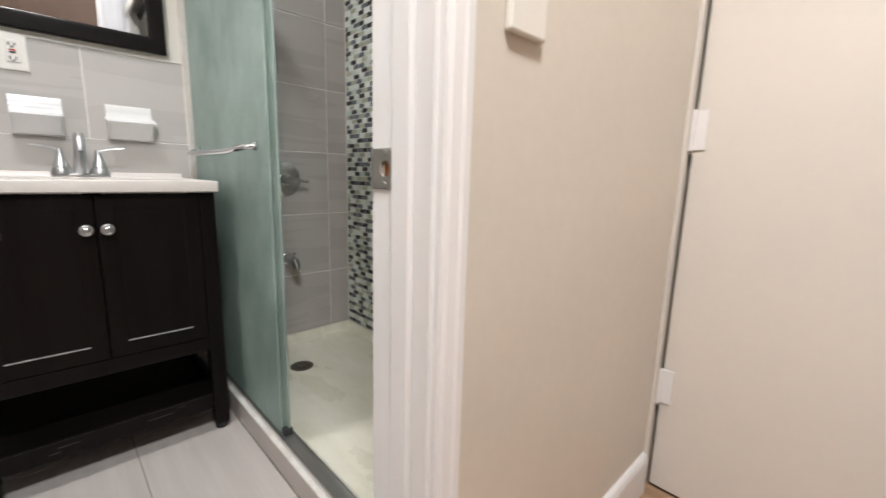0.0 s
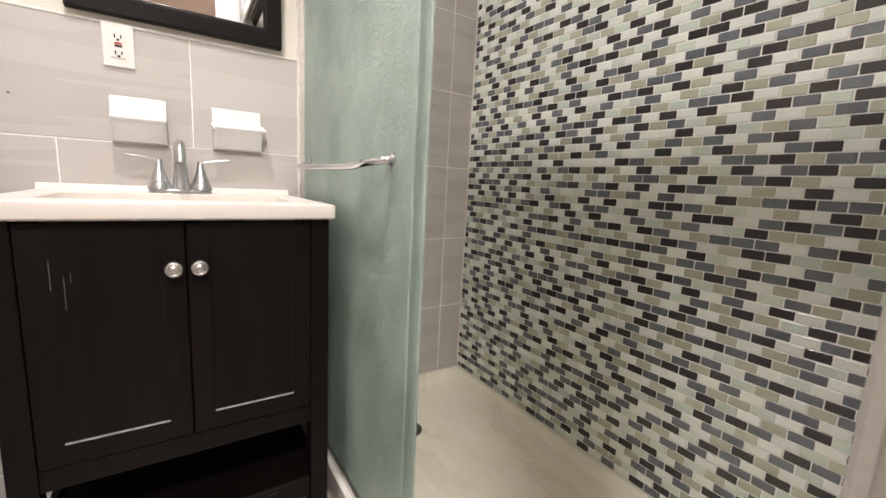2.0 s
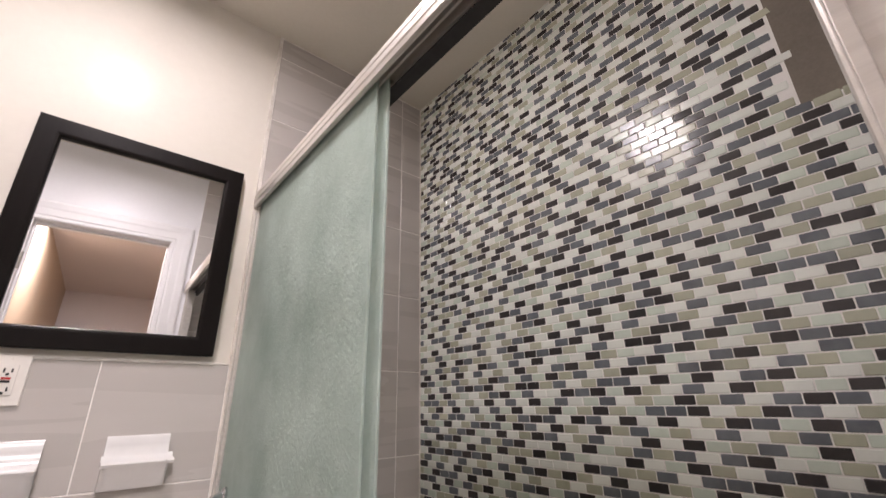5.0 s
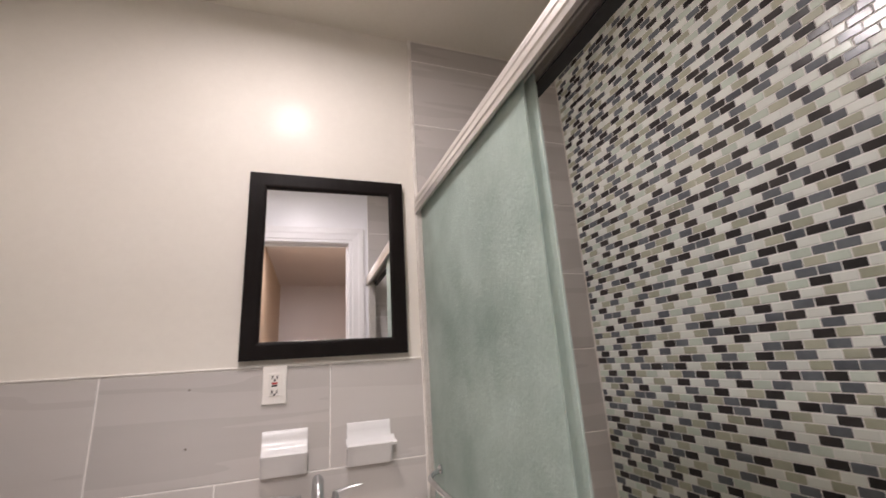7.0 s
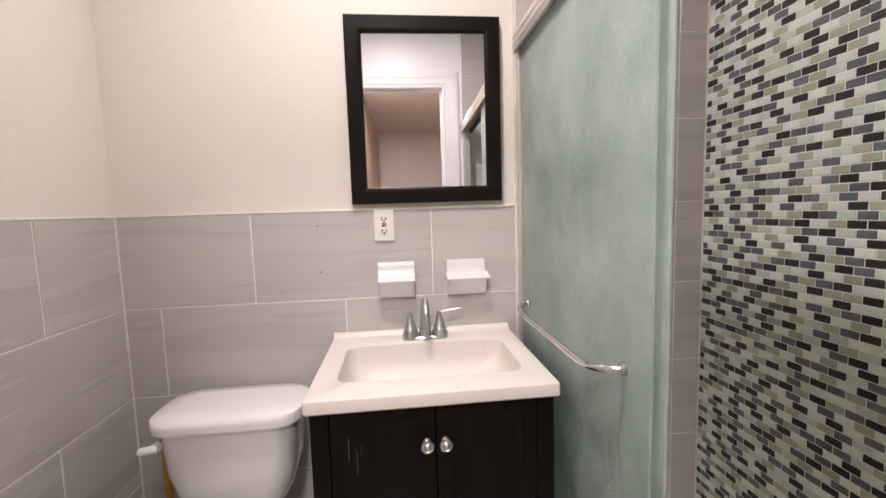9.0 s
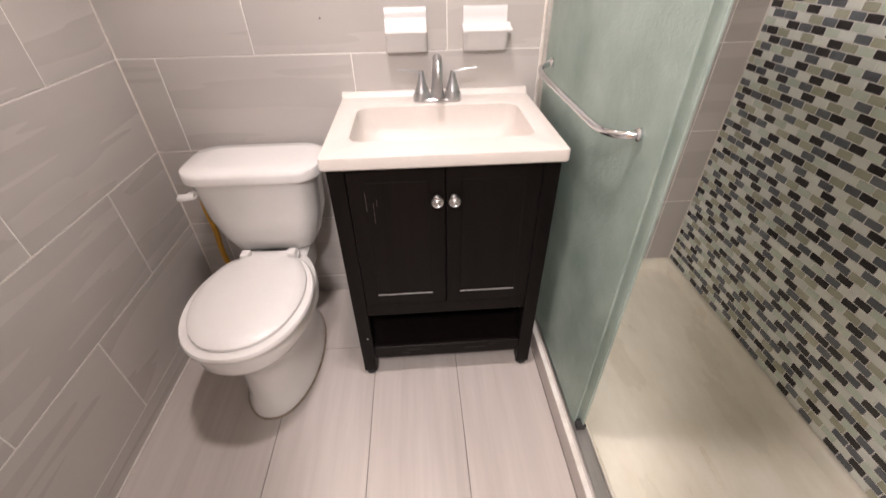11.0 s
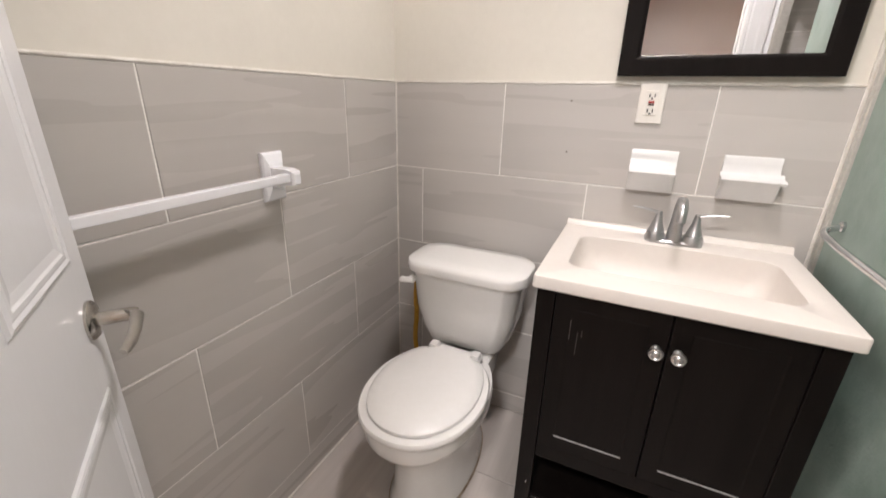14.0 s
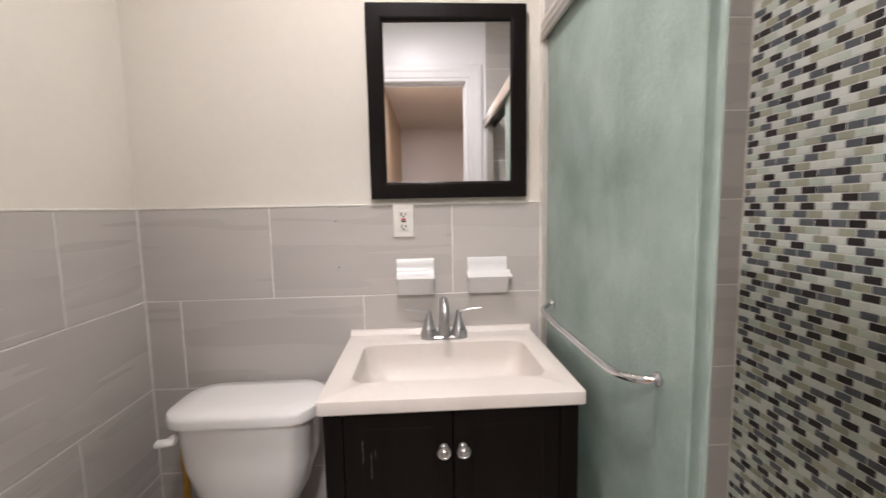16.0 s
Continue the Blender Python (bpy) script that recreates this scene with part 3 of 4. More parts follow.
# white caulk along edges
caulk = tagged(new("trim_caulk"), "white caulk along tile corners and edges", "caulk", kind="structure")
part("caulk_bead", box(-0.0015, 0.0045, -0.0045, 0.0015, 0.0, WAINSCOT + 0.002), M_CAULK, caulk, smooth=False, bevel=0.002, segments=1)
part("caulk_bead", box(-TILE_T, EDGE_X, -0.001, TILE_T, WAINSCOT - 0.001, WAINSCOT + 0.006), M_CAULK, caulk, smooth=False, bevel=0.002, segments=1)
part("caulk_bead", box(-TILE_T, 0.001, DOOR_Y0, 0.0, WAINSCOT - 0.001, WAINSCOT + 0.006), M_CAULK, caulk, smooth=False, bevel=0.002, segments=1)
part("edge_strip", box(EDGE_X, EDGE_X + 0.011, -0.002, TILE_T + 0.001, 0.0, CEIL), M_CAULK, caulk, smooth=False, bevel=0.0015, segments=1)
part("caulk_bead", box(EDGE_X + 0.011, MOSAIC_X, -0.001, TILE_T, CEIL - 0.006, CEIL + 0.002), M_CAULK, caulk, smooth=False)
part("caulk_bead", box(MOSAIC_X - 0.004, MOSAIC_X + 0.003, -0.003, 0.002, 0.08, CEIL), M_CAULK, caulk, smooth=False)
part("caulk_bead", box(0.0, 0.004, DOOR_Y0, 0.0, -0.001, 0.005), M_CAULK, caulk, smooth=False)

# ---- shower ----
# curb: tiled step with an aluminium track on it
curb = structure("curb", box(1.338, 1.402, DOOR_Y0, 0.0, 0.0, 0.082), M_FLOOR, "low tiled shower curb with white edge", "curb", bevel=0.004)
part("caulk_bead", box(1.3345, 1.3395, DOOR_Y0, 0.0, -0.001, 0.004), M_GROUT_FLOOR, curb, "dirty joint at the foot of the curb", smooth=False)
part("edge_strip", box(1.336, 1.352, DOOR_Y0, 0.0, 0.076, 0.086), M_CAULK, curb, "white edge strip", smooth=False, bevel=0.003)


def shower_pan():
    ob = thing("shower_pan", "stained cream acrylic shower pan with a round drain", "shower pan")
    x0, x1, y0, y1 = 1.402, MOSAIC_X - 0.0005, DOOR_Y0 + TILE_T + 0.001, -0.001
    rings = [rounded(x0, x1, y0, y1, 0.0, 0.004), rounded(x0, x1, y0, y1, 0.086, 0.004), rounded(x0 + 0.004, x1 - 0.010, y0 + 0.010, y1 - 0.010, 0.088, 0.006),
             rounded(x0 + 0.014, x1 - 0.022, y0 + 0.022, y1 - 0.022, 0.080, 0.02), rounded(x0 + 0.022, x1 - 0.034, y0 + 0.034, y1 - 0.034, 0.050, 0.04),
             rounded(x0 + 0.032, x1 - 0.05, y0 + 0.05, y1 - 0.05, 0.042, 0.06), rounded(1.57, 1.77, -0.38, -0.18, 0.036, 0.09)]
    part("basin", loft(rings), M_PAN, ob)
    for x, y, w, l in ((1.47, -1.04, 0.018, 0.15), (1.60, -1.16, 0.010, 0.20), (1.74, -0.86, 0.014, 0.22)):
        part("soap_stain", loft([rounded(x, x + w, y - l, y, z, w * 0.45) for z in (0.0388, 0.0418)]), M_STAIN, ob, "faint dried soap streak", smooth=False)
    d = part("drain", lathe((1.67, -0.28, 0.0355), [(0, 0.05), (0.003, 0.05), (0.0045, 0.045), (0.0045, 0.002)], "z", 32), M_DRAIN, ob, "tarnished round metal drain")
    for i in range(8):
        a = i * math.pi / 4
        part("drain_hole", lathe((1.67 + 0.028 * math.cos(a), -0.28 + 0.028 * math.sin(a), 0.0398), [(0, 0.006), (0.0006, 0.006)], "z", 8), M_BLACK, d)
    return ob


shower_pan()


def shower_door():
    ob = thing("shower_door", "sliding shower doors of frosted green glass in aluminium frame, slid open", "shower door")
    y_end = DOOR_Y0 + TILE_T + 0.001
    # moulded header rail over the opening
    prof = [(1.346, 1.850), (1.344, 1.862), (1.347, 1.866), (1.344, 1.870), (1.344, 1.886), (1.347, 1.890), (1.345, 1.894), (1.346, 1.906), (1.350, 1.917), (1.362, 1.921), (1.362, 1.927), (1.418, 1.927),
            (1.424, 1.918), (1.424, 1.858), (1.418, 1.852), (1.416, 1.900), (1.404, 1.900), (1.402, 1.866), (1.396, 1.866), (1.394, 1.900), (1.382, 1.900), (1.380, 1.866), (1.375, 1.866), (1.373, 1.900), (1.361, 1.900), (1.359, 1.852), (1.354, 1.850)]
    part("header_rail", loft([[(x, 0.0 - 0.001, z) for x, z in prof], [(x, y_end, z) for x, z in prof]]), M_ALU_WHITE, ob, "dull white aluminium header rail", smooth=False)
    # added dark strip that imitates the shade in the rail's underside
    part("track_lining", box(1.3925, 1.4232, y_end + 0.001, -0.002, 1.8478, 1.8515), M_DARK, ob, "dark strip standing for shade under the header rail", smooth=False)
    for y in (-0.022, y_end + 0.071):
        b = box(1.358, 1.400, y, y + (0.021 if y > -0.1 else -0.070), 0.09, 1.866)
        part("wall_jamb", b, M_ALU_WHITE, ob, "dull white aluminium side rail", smooth=False, bevel=0.003)
        part("jamb_bead", box(1.352, 1.3585, y + (0.004 if y > -0.1 else -0.014), y + (0.012 if y > -0.1 else -0.004), 0.09, 1.862), M_ALU_WHITE, ob, smooth=False, bevel=0.001)
    prof = [(1.358, 0.083), (1.358, 0.0915), (1.3605, 0.093), (1.363, 0.0915), (1.396, 0.0915), (1.3975, 0.096), (1.401, 0.096), (1.401, 0.083)]
    part("bottom_track", loft([[(x, -0.001, z) for x, z in prof], [(x, y_end, z) for x, z in prof]]), M_ALU, ob, "brushed aluminium bottom track", smooth=False)
    outer = part("glass_panel", box(1.3655, 1.3715, -0.788, -0.024, 0.097, 1.872), M_GLASS, ob, "frosted green glass panel with towel bar", smooth=False, bevel=0.001, segments=1)
    inner = part("glass_panel", box(1.3845, 1.3905, -0.804, -0.070, 0.097, 1.872), M_GLASS, ob, "frosted green glass panel", smooth=False, bevel=0.001, segments=1)
    inner.visible_shadow = False
    part("glass_guide", box(1.368, 1.396, -0.809, -0.782, 0.091, 0.112), M_DARK, ob, "dark plastic glass guide", smooth=False, bevel=0.003)
    # bow-shaped towel bar on the outer panel
    pts = arc((1.366, -0.10, 0.984), (1.318, -0.10, 0.972), (1.316, -0.16, 0.969), 6) + [Vector((1.314, y, 0.966)) for y in (-0.25, -0.35, -0.45, -0.55)] + arc((1.315, -0.61, 0.967), (1.316, -0.70, 0.976), (1.366, -0.703, 0.983), 8)
    part("towel_bar", tube(pts, 0.0085, None, 14), M_CHROME, outer, "chrome towel bar")
    for y, z in ((-0.10, 0.984), (-0.703, 0.983)):
        part("bar_foot", lathe((1.3655, y, z), [(0, 0.014), (-0.006, 0.014), (-0.010, 0.010)], "x", 18), M_CHROME, outer)
    return ob


shower_door()


def shower_valve():
    c = (1.738, -0.001, 0.873)
    ob = thing("shower_valve", "chrome round shower valve with lever on the tiled wall", "shower valve", at=c)
    part("escutcheon", lathe((0, 0, 0), [(0, 0.082), (-0.004, 0.082), (-0.012, 0.07), (-0.016, 0.03)], "y", 36), M_CHROME, ob)
    part("hub", lathe((0, -0.014, 0), [(0, 0.028), (-0.045, 0.024), (-0.055, 0.016)], "y", 24), M_CHROME, ob)
    part("lever", tube([(0, -0.05, 0), (0.05, -0.058, -0.004), (0.095, -0.055, -0.010)], [0.011, 0.009, 0.007]), M_CHROME, ob)
    return ob


def tub_spout():
    c = (1.738, -0.001, 0.485)
    ob = thing("tub_spout", "chrome tub spout on the tiled shower wall", "spout", at=c)
    part("flange", lathe((0, 0, 0), [(0, 0.032), (-0.008, 0.03), (-0.012, 0.024)], "y", 24), M_CHROME, ob)
    part("spout", tube([(0, -0.008, 0), (0, -0.07, 0), (0, -0.096, -0.006), (0, -0.108, -0.024), (0, -0.108, -0.034)], [0.024, 0.024, 0.023, 0.019, 0.016], None, 18), M_CHROME, ob)
    part("diverter_knob", lathe((0, -0.085, 0.020), [(0, 0.004), (0.012, 0.004), (0.014, 0.008), (0.02, 0.008), (0.022, 0.005)], "z", 12), M_CHROME, ob)
    return ob


shower_valve()
tub_spout()

# ---- vanity ----
VX0, VX1, VY, VTOP = 0.693, 1.302, -0.487, 0.838


def vanity_cabinet():
    ob = thing("vanity_cabinet", "espresso wooden vanity cabinet with two doors and open bottom shelf", "cabinet")
    for x in (VX0 + 0.004, VX1 - 0.020):
        part("side_panel", box(x, x + 0.016, VY + 0.022, -0.026, 0.335, VTOP - 0.0005), M_ESPRESSO, ob, smooth=False, bevel=0.001)
    part("back_panel", box(VX0 + 0.004, VX1 - 0.004, -0.025, -0.012, 0.335, VTOP - 0.0005), M_ESPRESSO, ob, smooth=False)
    part("bottom_panel", box(VX0 + 0.021, VX1 - 0.021, VY + 0.022, -0.026, 0.335, 0.350), M_ESPRESSO, ob, smooth=False)
    part("centre_stile", box((VX0 + VX1) / 2 - 0.02, (VX0 + VX1) / 2 + 0.02, VY + 0.0185, VY + 0.034, 0.351, VTOP - 0.0005), M_ESPRESSO, ob, smooth=False)
    for x0, x1 in ((VX0, VX0 + 0.045), (VX1 - 0.045, VX1)):
        for y0, y1 in ((VY, VY + 0.045), (-0.055, -0.010)):
            leg = part("leg", box(x0, x1, y0, y1, 0.022, VTOP - 0.001), M_ESPRESSO, ob, smooth=False, bevel=0.003)
            part("foot_glide", lathe(((x0 + x1) / 2, (y0 + y1) / 2, 0.0), [(0, 0.017), (0.004, 0.020), (0.0225, 0.018)], "z", 14), M_DARK, leg)
    part("apron", box(VX0 + 0.045, VX1 - 0.045, VY + 0.004, VY + 0.022, 0.303, 0.350), M_ESPRESSO, ob, smooth=False, bevel=0.002)
    part("shelf", box(VX0 + 0.02, VX1 - 0.02, VY + 0.020, -0.015, 0.108, 0.130), M_ESPRESSO, ob, smooth=False, bevel=0.002)
    rail = part("shelf_rail", box(VX0 + 0.045, VX1 - 0.045, VY + 0.003, VY + 0.020, 0.086, 0.141), M_ESPRESSO, ob, smooth=False, bevel=0.004)
    for x0, x1, z in ((0.855, 0.905, 0.1215), (0.835, 0.862, 0.108), (1.065, 1.135, 0.1165), (1.150, 1.172, 0.128)):
        part("scuff", box(x0, x1, VY + 0.0022, VY + 0.0042, z, z + 0.0022), M_SCUFF, rail, "faint scuff in the dark finish", smooth=False)
    for x in (VX0 + 0.008, VX1 - 0.028):
        part("side_rail", box(x, x + 0.018, VY + 0.045, -0.055, 0.095, 0.150), M_ESPRESSO, ob, smooth=False, bevel=0.003)
        part("side_rail", box(x, x + 0.018, VY + 0.045, -0.055, 0.300, 0.345), M_ESPRESSO, ob, smooth=False, bevel=0.003)
    # shaker doors: a frame round a sunk panel, with a lower ledge coloured pale as if lit
    mid = (VX0 + VX1) / 2
    for x0, x1, kx in ((VX0 + 0.047, mid - 0.0015, -0.023), (mid + 0.0015, VX1 - 0.047, 0.023)):
        z0, z1, f = 0.353, 0.833, 0.040
        y0, y1 = VY - 0.001, VY + 0.018
        rings = []
        for inset, y in ((0, y1), (0, y0 + 0.0015), (0.0015, y0), (f, y0), (f + 0.004, y0 + 0.0011), (f + 0.005, y0 + 0.0014)):
            lo = z0 + inset + (0.006 if inset >= f else 0)
            rings.append([(x0 + inset, y, lo), (x1 - inset, y, lo), (x1 - inset, y, z1 - inset), (x0 + inset, y, z1 - inset)])
        door = part("cabinet_door", loft(rings), M_ESPRESSO, ob, smooth=False)
        part("ledge", box(x0 + f + 0.002, x1 - f - 0.002, y0 - 0.0010, y0 + 0.0045, z0 + f + 0.0036, z0 + f + 0.0072), M_LIT_EDGE, door, "lower moulding edge coloured pale as if lit", smooth=False)
        part("knob", lathe((mid + kx, y0, 0.738), [(0.001, 0.011), (-0.003, 0.010), (-0.006, 0.006), (-0.013, 0.006), (-0.017, 0.013), (-0.022, 0.0165), (-0.0265, 0.0150), (-0.0275, 0.0118), (-0.0262, 0.0100), (-0.0285, 0.0084), (-0.0305, 0.005), (-0.031, 0.001)], "y", 24), M_KNOB, door, "satin chrome knob")
    # pale scratches on the door beside the toilet
    for x, z, h in ((0.783, 0.735, 0.055), (0.802, 0.700, 0.065), (0.812, 0.73, 0.02)):
        part("scratch", box(x, x + 0.0012, VY - 0.0002, VY + 0.006, z - h / 2, z + h / 2), M_SCRATCH, ob, "pale scratch in the dark finish", smooth=False)
    part("nick", box(0.722, 0.7245, VY - 0.0006, VY + 0.001, 0.193, 0.199), M_TRIM, ob, "pale nick in the dark finish", smooth=False)
    return ob


def vanity_top():
    ob = thing("sink", "white cultured marble vanity top with rectangular basin", "sink")
    x0, x1, y0, y1 = 0.684, 1.311, -0.512, -0.001
    zt, zb = 0.874, 0.8385
    rings = [rounded(x0 + 0.004, x1 - 0.004, y0 + 0.004, y1 - 0.004, zb, 0.006), rounded(x0, x1, y0, y1, zb + 0.004, 0.008), rounded(x0, x1, y0, y1, zt - 0.005, 0.008),
             rounded(x0 + 0.0015, x1 - 0.0015, y0 + 0.0015, y1 - 0.0015, zt - 0.0015, 0.007), rounded(x0 + 0.006, x1 - 0.006, y0 + 0.006, y1 - 0.006, zt, 0.006),
             rounded(0.742, 1.256, -0.413, -0.118, zt - 0.001, 0.045), rounded(0.746, 1.252, -0.410, -0.122, zt - 0.004, 0.045)]
    for k in range(1, 10):   # steep sides that run into the floor in one wide sweep
        a = k * math.pi / 18
        e = 0.006 + 0.075 * (1 - math.cos(a)) ** 1.3
        rings.append(rounded(0.742 + e, 1.256 - e, -0.413 + e * 0.9, -0.118 - e * 0.9, zt - 0.004 - 0.116 * math.sin(a), 0.045 + e * 0.2))
    rings += [rounded(0.90, 1.10, -0.30, -0.23, zt - 0.1210, 0.03), rounded(0.98, 1.02, -0.285, -0.245, zt - 0.1220, 0.018)]
    bm = loft(rings, None, False)
    bm.faces.new(list(bm.verts)[-len(rings[-1]):])
    part("basin_deck", bm, M_TOP, ob)
    rim = [(0.0005, 0.0), (0.0, 0.0135), (-0.003, 0.016), (-0.013, 0.016), (-0.018, 0.013), (-0.024, 0.002), (-0.026, 0.0)]
    part("back_ridge", loft([[(x, y - 0.0015, zt - 0.0005 + z) for y, z in rim] for x in (x0 + 0.001, x0 + 0.006, x1 - 0.006, x1 - 0.001)]), M_TOP, ob)
    d = part("drain", lathe((1.0, -0.262, zt - 0.1215), [(0, 0.022), (0.002, 0.022), (0.003, 0.016)], "z", 24), M_CHROME, ob, "chrome drain flange")
    part("drain_plug", lathe((1.0, -0.262, zt - 0.1185), [(0, 0.015), (0.004, 0.015), (0.006, 0.004)], "z", 20), M_CHROME, d)
    return ob


def faucet():
    zc = 0.874
    ob = thing("faucet", "brushed nickel two-handle centreset faucet with high spout", "faucet", at=(1.002, -0.078, zc))
    part("base_plate", loft([rounded(-0.078, 0.078, -0.026, 0.026, 0.0, 0.025), rounded(-0.078, 0.078, -0.026, 0.026, 0.006, 0.025), rounded(-0.072, 0.072, -0.021, 0.021, 0.011, 0.02)]), M_FAUCET, ob)
    path = [Vector((0, 0, 0.008)), Vector((0, 0, 0.045)), Vector((0, 0, 0.085))]
    path += [Vector((0, -0.042 + 0.042 * math.cos(a), 0.092 + 0.042 * math.sin(a))) for a in (math.pi * k / 10 for k in range(1, 10))]
    path += [Vector((0, -0.085, 0.084))]
    radii = [0.023, 0.0185, 0.0155] + [0.0148 - 0.00025 * k for k in range(9)] + [0.0125]
    part("spout", tube(path, radii, None, 20), M_FAUCET, ob)
    part("lift_rod", lathe((0, 0.024, 0.008), [(0, 0.0025), (0.085, 0.0025), (0.088, 0.0055), (0.098, 0.005)], "z", 10), M_FAUCET, ob)
    for s in (-1, 1):
        h = part("handle", lathe((s * 0.050, 0, 0.008), [(0, 0.0295), (0.004, 0.0295), (0.021, 0.0240), (0.0215, 0.0195), (0.0240, 0.0195), (0.0245, 0.0225), (0.050, 0.0130), (0.076, 0.0085), (0.084, 0.007)], "z", 24), M_FAUCET, ob)
        part("lever", tube([(s * 0.048, 0, 0.084), (s * 0.062, -0.003, 0.090), (s * 0.092, -0.008, 0.097), (s * 0.124, -0.012, 0.100)], [0.007, 0.0055, 0.0040, 0.0025], None, 12, 0.7), M_FAUCET, h)
    return ob


vanity_cabinet()
vanity_top()
faucet()

# ---- toilet ----
TX = 0.388


def egg(cx, y_back, y_front, half, z, n=40, blunt=0.0, cut=0.0):
    """An egg-shaped level ring: blunt at the back, rounder to the front."""
    cy, ry = (y_back + y_front) / 2, abs(y_back - y_front) / 2
    out = []
    for i in range(n):
        a = 2 * math.pi * i / n
        s, c = math.sin(a), math.cos(a)
        w = half * (1 + blunt * s) * math.copysign(abs(c) ** 0.9, c)
        out.append((cx + w, min(cy + ry * s, y_back - cut), z))
    return out


def toilet():
    ob = thing("toilet", "white ceramic toilet with closed seat lid and separate tank", "toilet")
    bowl = [egg(TX, -0.10, -0.640, 0.128, 0.0), egg(TX, -0.10, -0.642, 0.130, 0.012), egg(TX, -0.105, -0.634, 0.122, 0.03), egg(TX, -0.11, -0.624, 0.114, 0.09),
            egg(TX, -0.11, -0.622, 0.113, 0.16), egg(TX, -0.12, -0.630, 0.118, 0.22), egg(TX, -0.13, -0.650, 0.134, 0.265), egg(TX, -0.15, -0.684, 0.160, 0.300), egg(TX, -0.16, -0.704, 0.176, 0.322),
            egg(TX, -0.17, -0.712, 0.183, 0.338), egg(TX, -0.18, -0.714, 0.185, 0.372), egg(TX, -0.185, -0.711, 0.182, 0.386), egg(TX, -0.20, -0.69, 0.165, 0.392)]
    part("bowl", loft(bowl), M_CERAMIC, ob)
    part("tank_shelf", loft([rounded(TX - 0.10, TX + 0.10, -0.29, -0.035, 0.25, 0.04), rounded(TX - 0.115, TX + 0.115, -0.29, -0.03, 0.36, 0.04), rounded(TX - 0.12, TX + 0.12, -0.28, -0.028, 0.384, 0.04), rounded(TX - 0.112, TX + 0.112, -0.27, -0.034, 0.392, 0.035)]), M_CERAMIC, ob)
    part("floor_seal", loft([egg(TX, -0.095, -0.646, 0.135, 0.0005), egg(TX, -0.095, -0.646, 0.135, 0.004), egg(TX, -0.10, -0.641, 0.131, 0.006)]), M_SEAL, ob, "brownish caulk ring at the floor")
    for s in (-1, 1):
        part("bolt_cap", lathe((TX + s * 0.108, -0.30, 0.02), [(0, 0.017), (0.012, 0.016), (0.02, 0.010), (0.022, 0.002)], "z", 14), M_SEAT, ob)
    tank = [rounded(TX - 0.119, TX + 0.119, -0.205, -0.045, 0.394, 0.05), rounded(TX - 0.143, TX + 0.143, -0.218, -0.038, 0.405, 0.055), rounded(TX - 0.172, TX + 0.172, -0.232, -0.032, 0.46, 0.07),
            rounded(TX - 0.191, TX + 0.191, -0.242, -0.030, 0.54, 0.07), rounded(TX - 0.204, TX + 0.204, -0.248, -0.030, 0.68, 0.07), rounded(TX - 0.206, TX + 0.206, -0.249, -0.030, 0.6865, 0.07)]
    part("tank", loft(tank), M_CERAMIC, ob)
    lid = [rounded(TX - 0.212, TX + 0.212, -0.258, -0.026, 0.687, 0.075), rounded(TX - 0.222, TX + 0.222, -0.268, -0.022, 0.690, 0.082), rounded(TX - 0.223, TX + 0.223, -0.270, -0.022, 0.712, 0.084),
           rounded(TX - 0.220, TX + 0.220, -0.266, -0.024, 0.722, 0.082), rounded(TX - 0.208, TX + 0.208, -0.255, -0.032, 0.7285, 0.075), rounded(TX - 0.153, TX + 0.153, -0.21, -0.07, 0.731, 0.03)]
    part("tank_lid", loft(lid), M_CERAMIC, ob)
    lev = part("flush_lever", lathe((TX - 0.185, -0.240, 0.652), [(0.002, 0.014), (-0.010, 0.014), (-0.014, 0.010)], "y", 16), M_SEAT, ob)
    part("lever_arm", tube([(TX - 0.175, -0.256, 0.653), (TX - 0.195, -0.259, 0.652), (TX - 0.222, -0.258, 0.648), (TX - 0.229, -0.256, 0.646)], [0.011, 0.012, 0.0125, 0.007], None, 14, 0.55), M_SEAT, lev)
    ring = [egg(TX, -0.254, -0.722, 0.186, 0.3945, cut=0.033), egg(TX, -0.250, -0.726, 0.190, 0.400, cut=0.033), egg(TX, -0.250, -0.726, 0.190, 0.410, cut=0.033), egg(TX, -0.254, -0.722, 0.186, 0.4155, cut=0.033)]
    part("seat", loft(ring), M_SEAT, ob)
    lidr = [egg(TX, -0.262, -0.694, 0.162, 0.4150, cut=0.045), egg(TX, -0.258, -0.700, 0.167, 0.419, cut=0.045), egg(TX, -0.258, -0.699, 0.166, 0.427, cut=0.045), egg(TX, -0.264, -0.690, 0.158, 0.4335, cut=0.045), egg(TX, -0.29, -0.66, 0.135, 0.4385), egg(TX, -0.36, -0.58, 0.06, 0.440)]
    part("seat_lid", loft(lidr), M_SEAT, ob)
    part("hinge_bar", loft([rounded(TX - 0.100, TX + 0.100, -0.282, -0.238, 0.3925, 0.008), rounded(TX - 0.100, TX + 0.100, -0.282, -0.238, 0.409, 0.008), rounded(TX - 0.096, TX + 0.096, -0.279, -0.241, 0.4125, 0.006)]), M_SEAT, ob)
    for s in (-1, 1):
        x = TX + s * 0.080
        part("seat_hinge", loft([rounded(x - 0.016, x + 0.016, -0.285, -0.246, 0.411, 0.005), rounded(x - 0.016, x + 0.016, -0.285, -0.246, 0.424, 0.005), rounded(x - 0.013, x + 0.013, -0.282, -0.249, 0.429, 0.005)]), M_SEAT, ob)
    return ob


toilet()


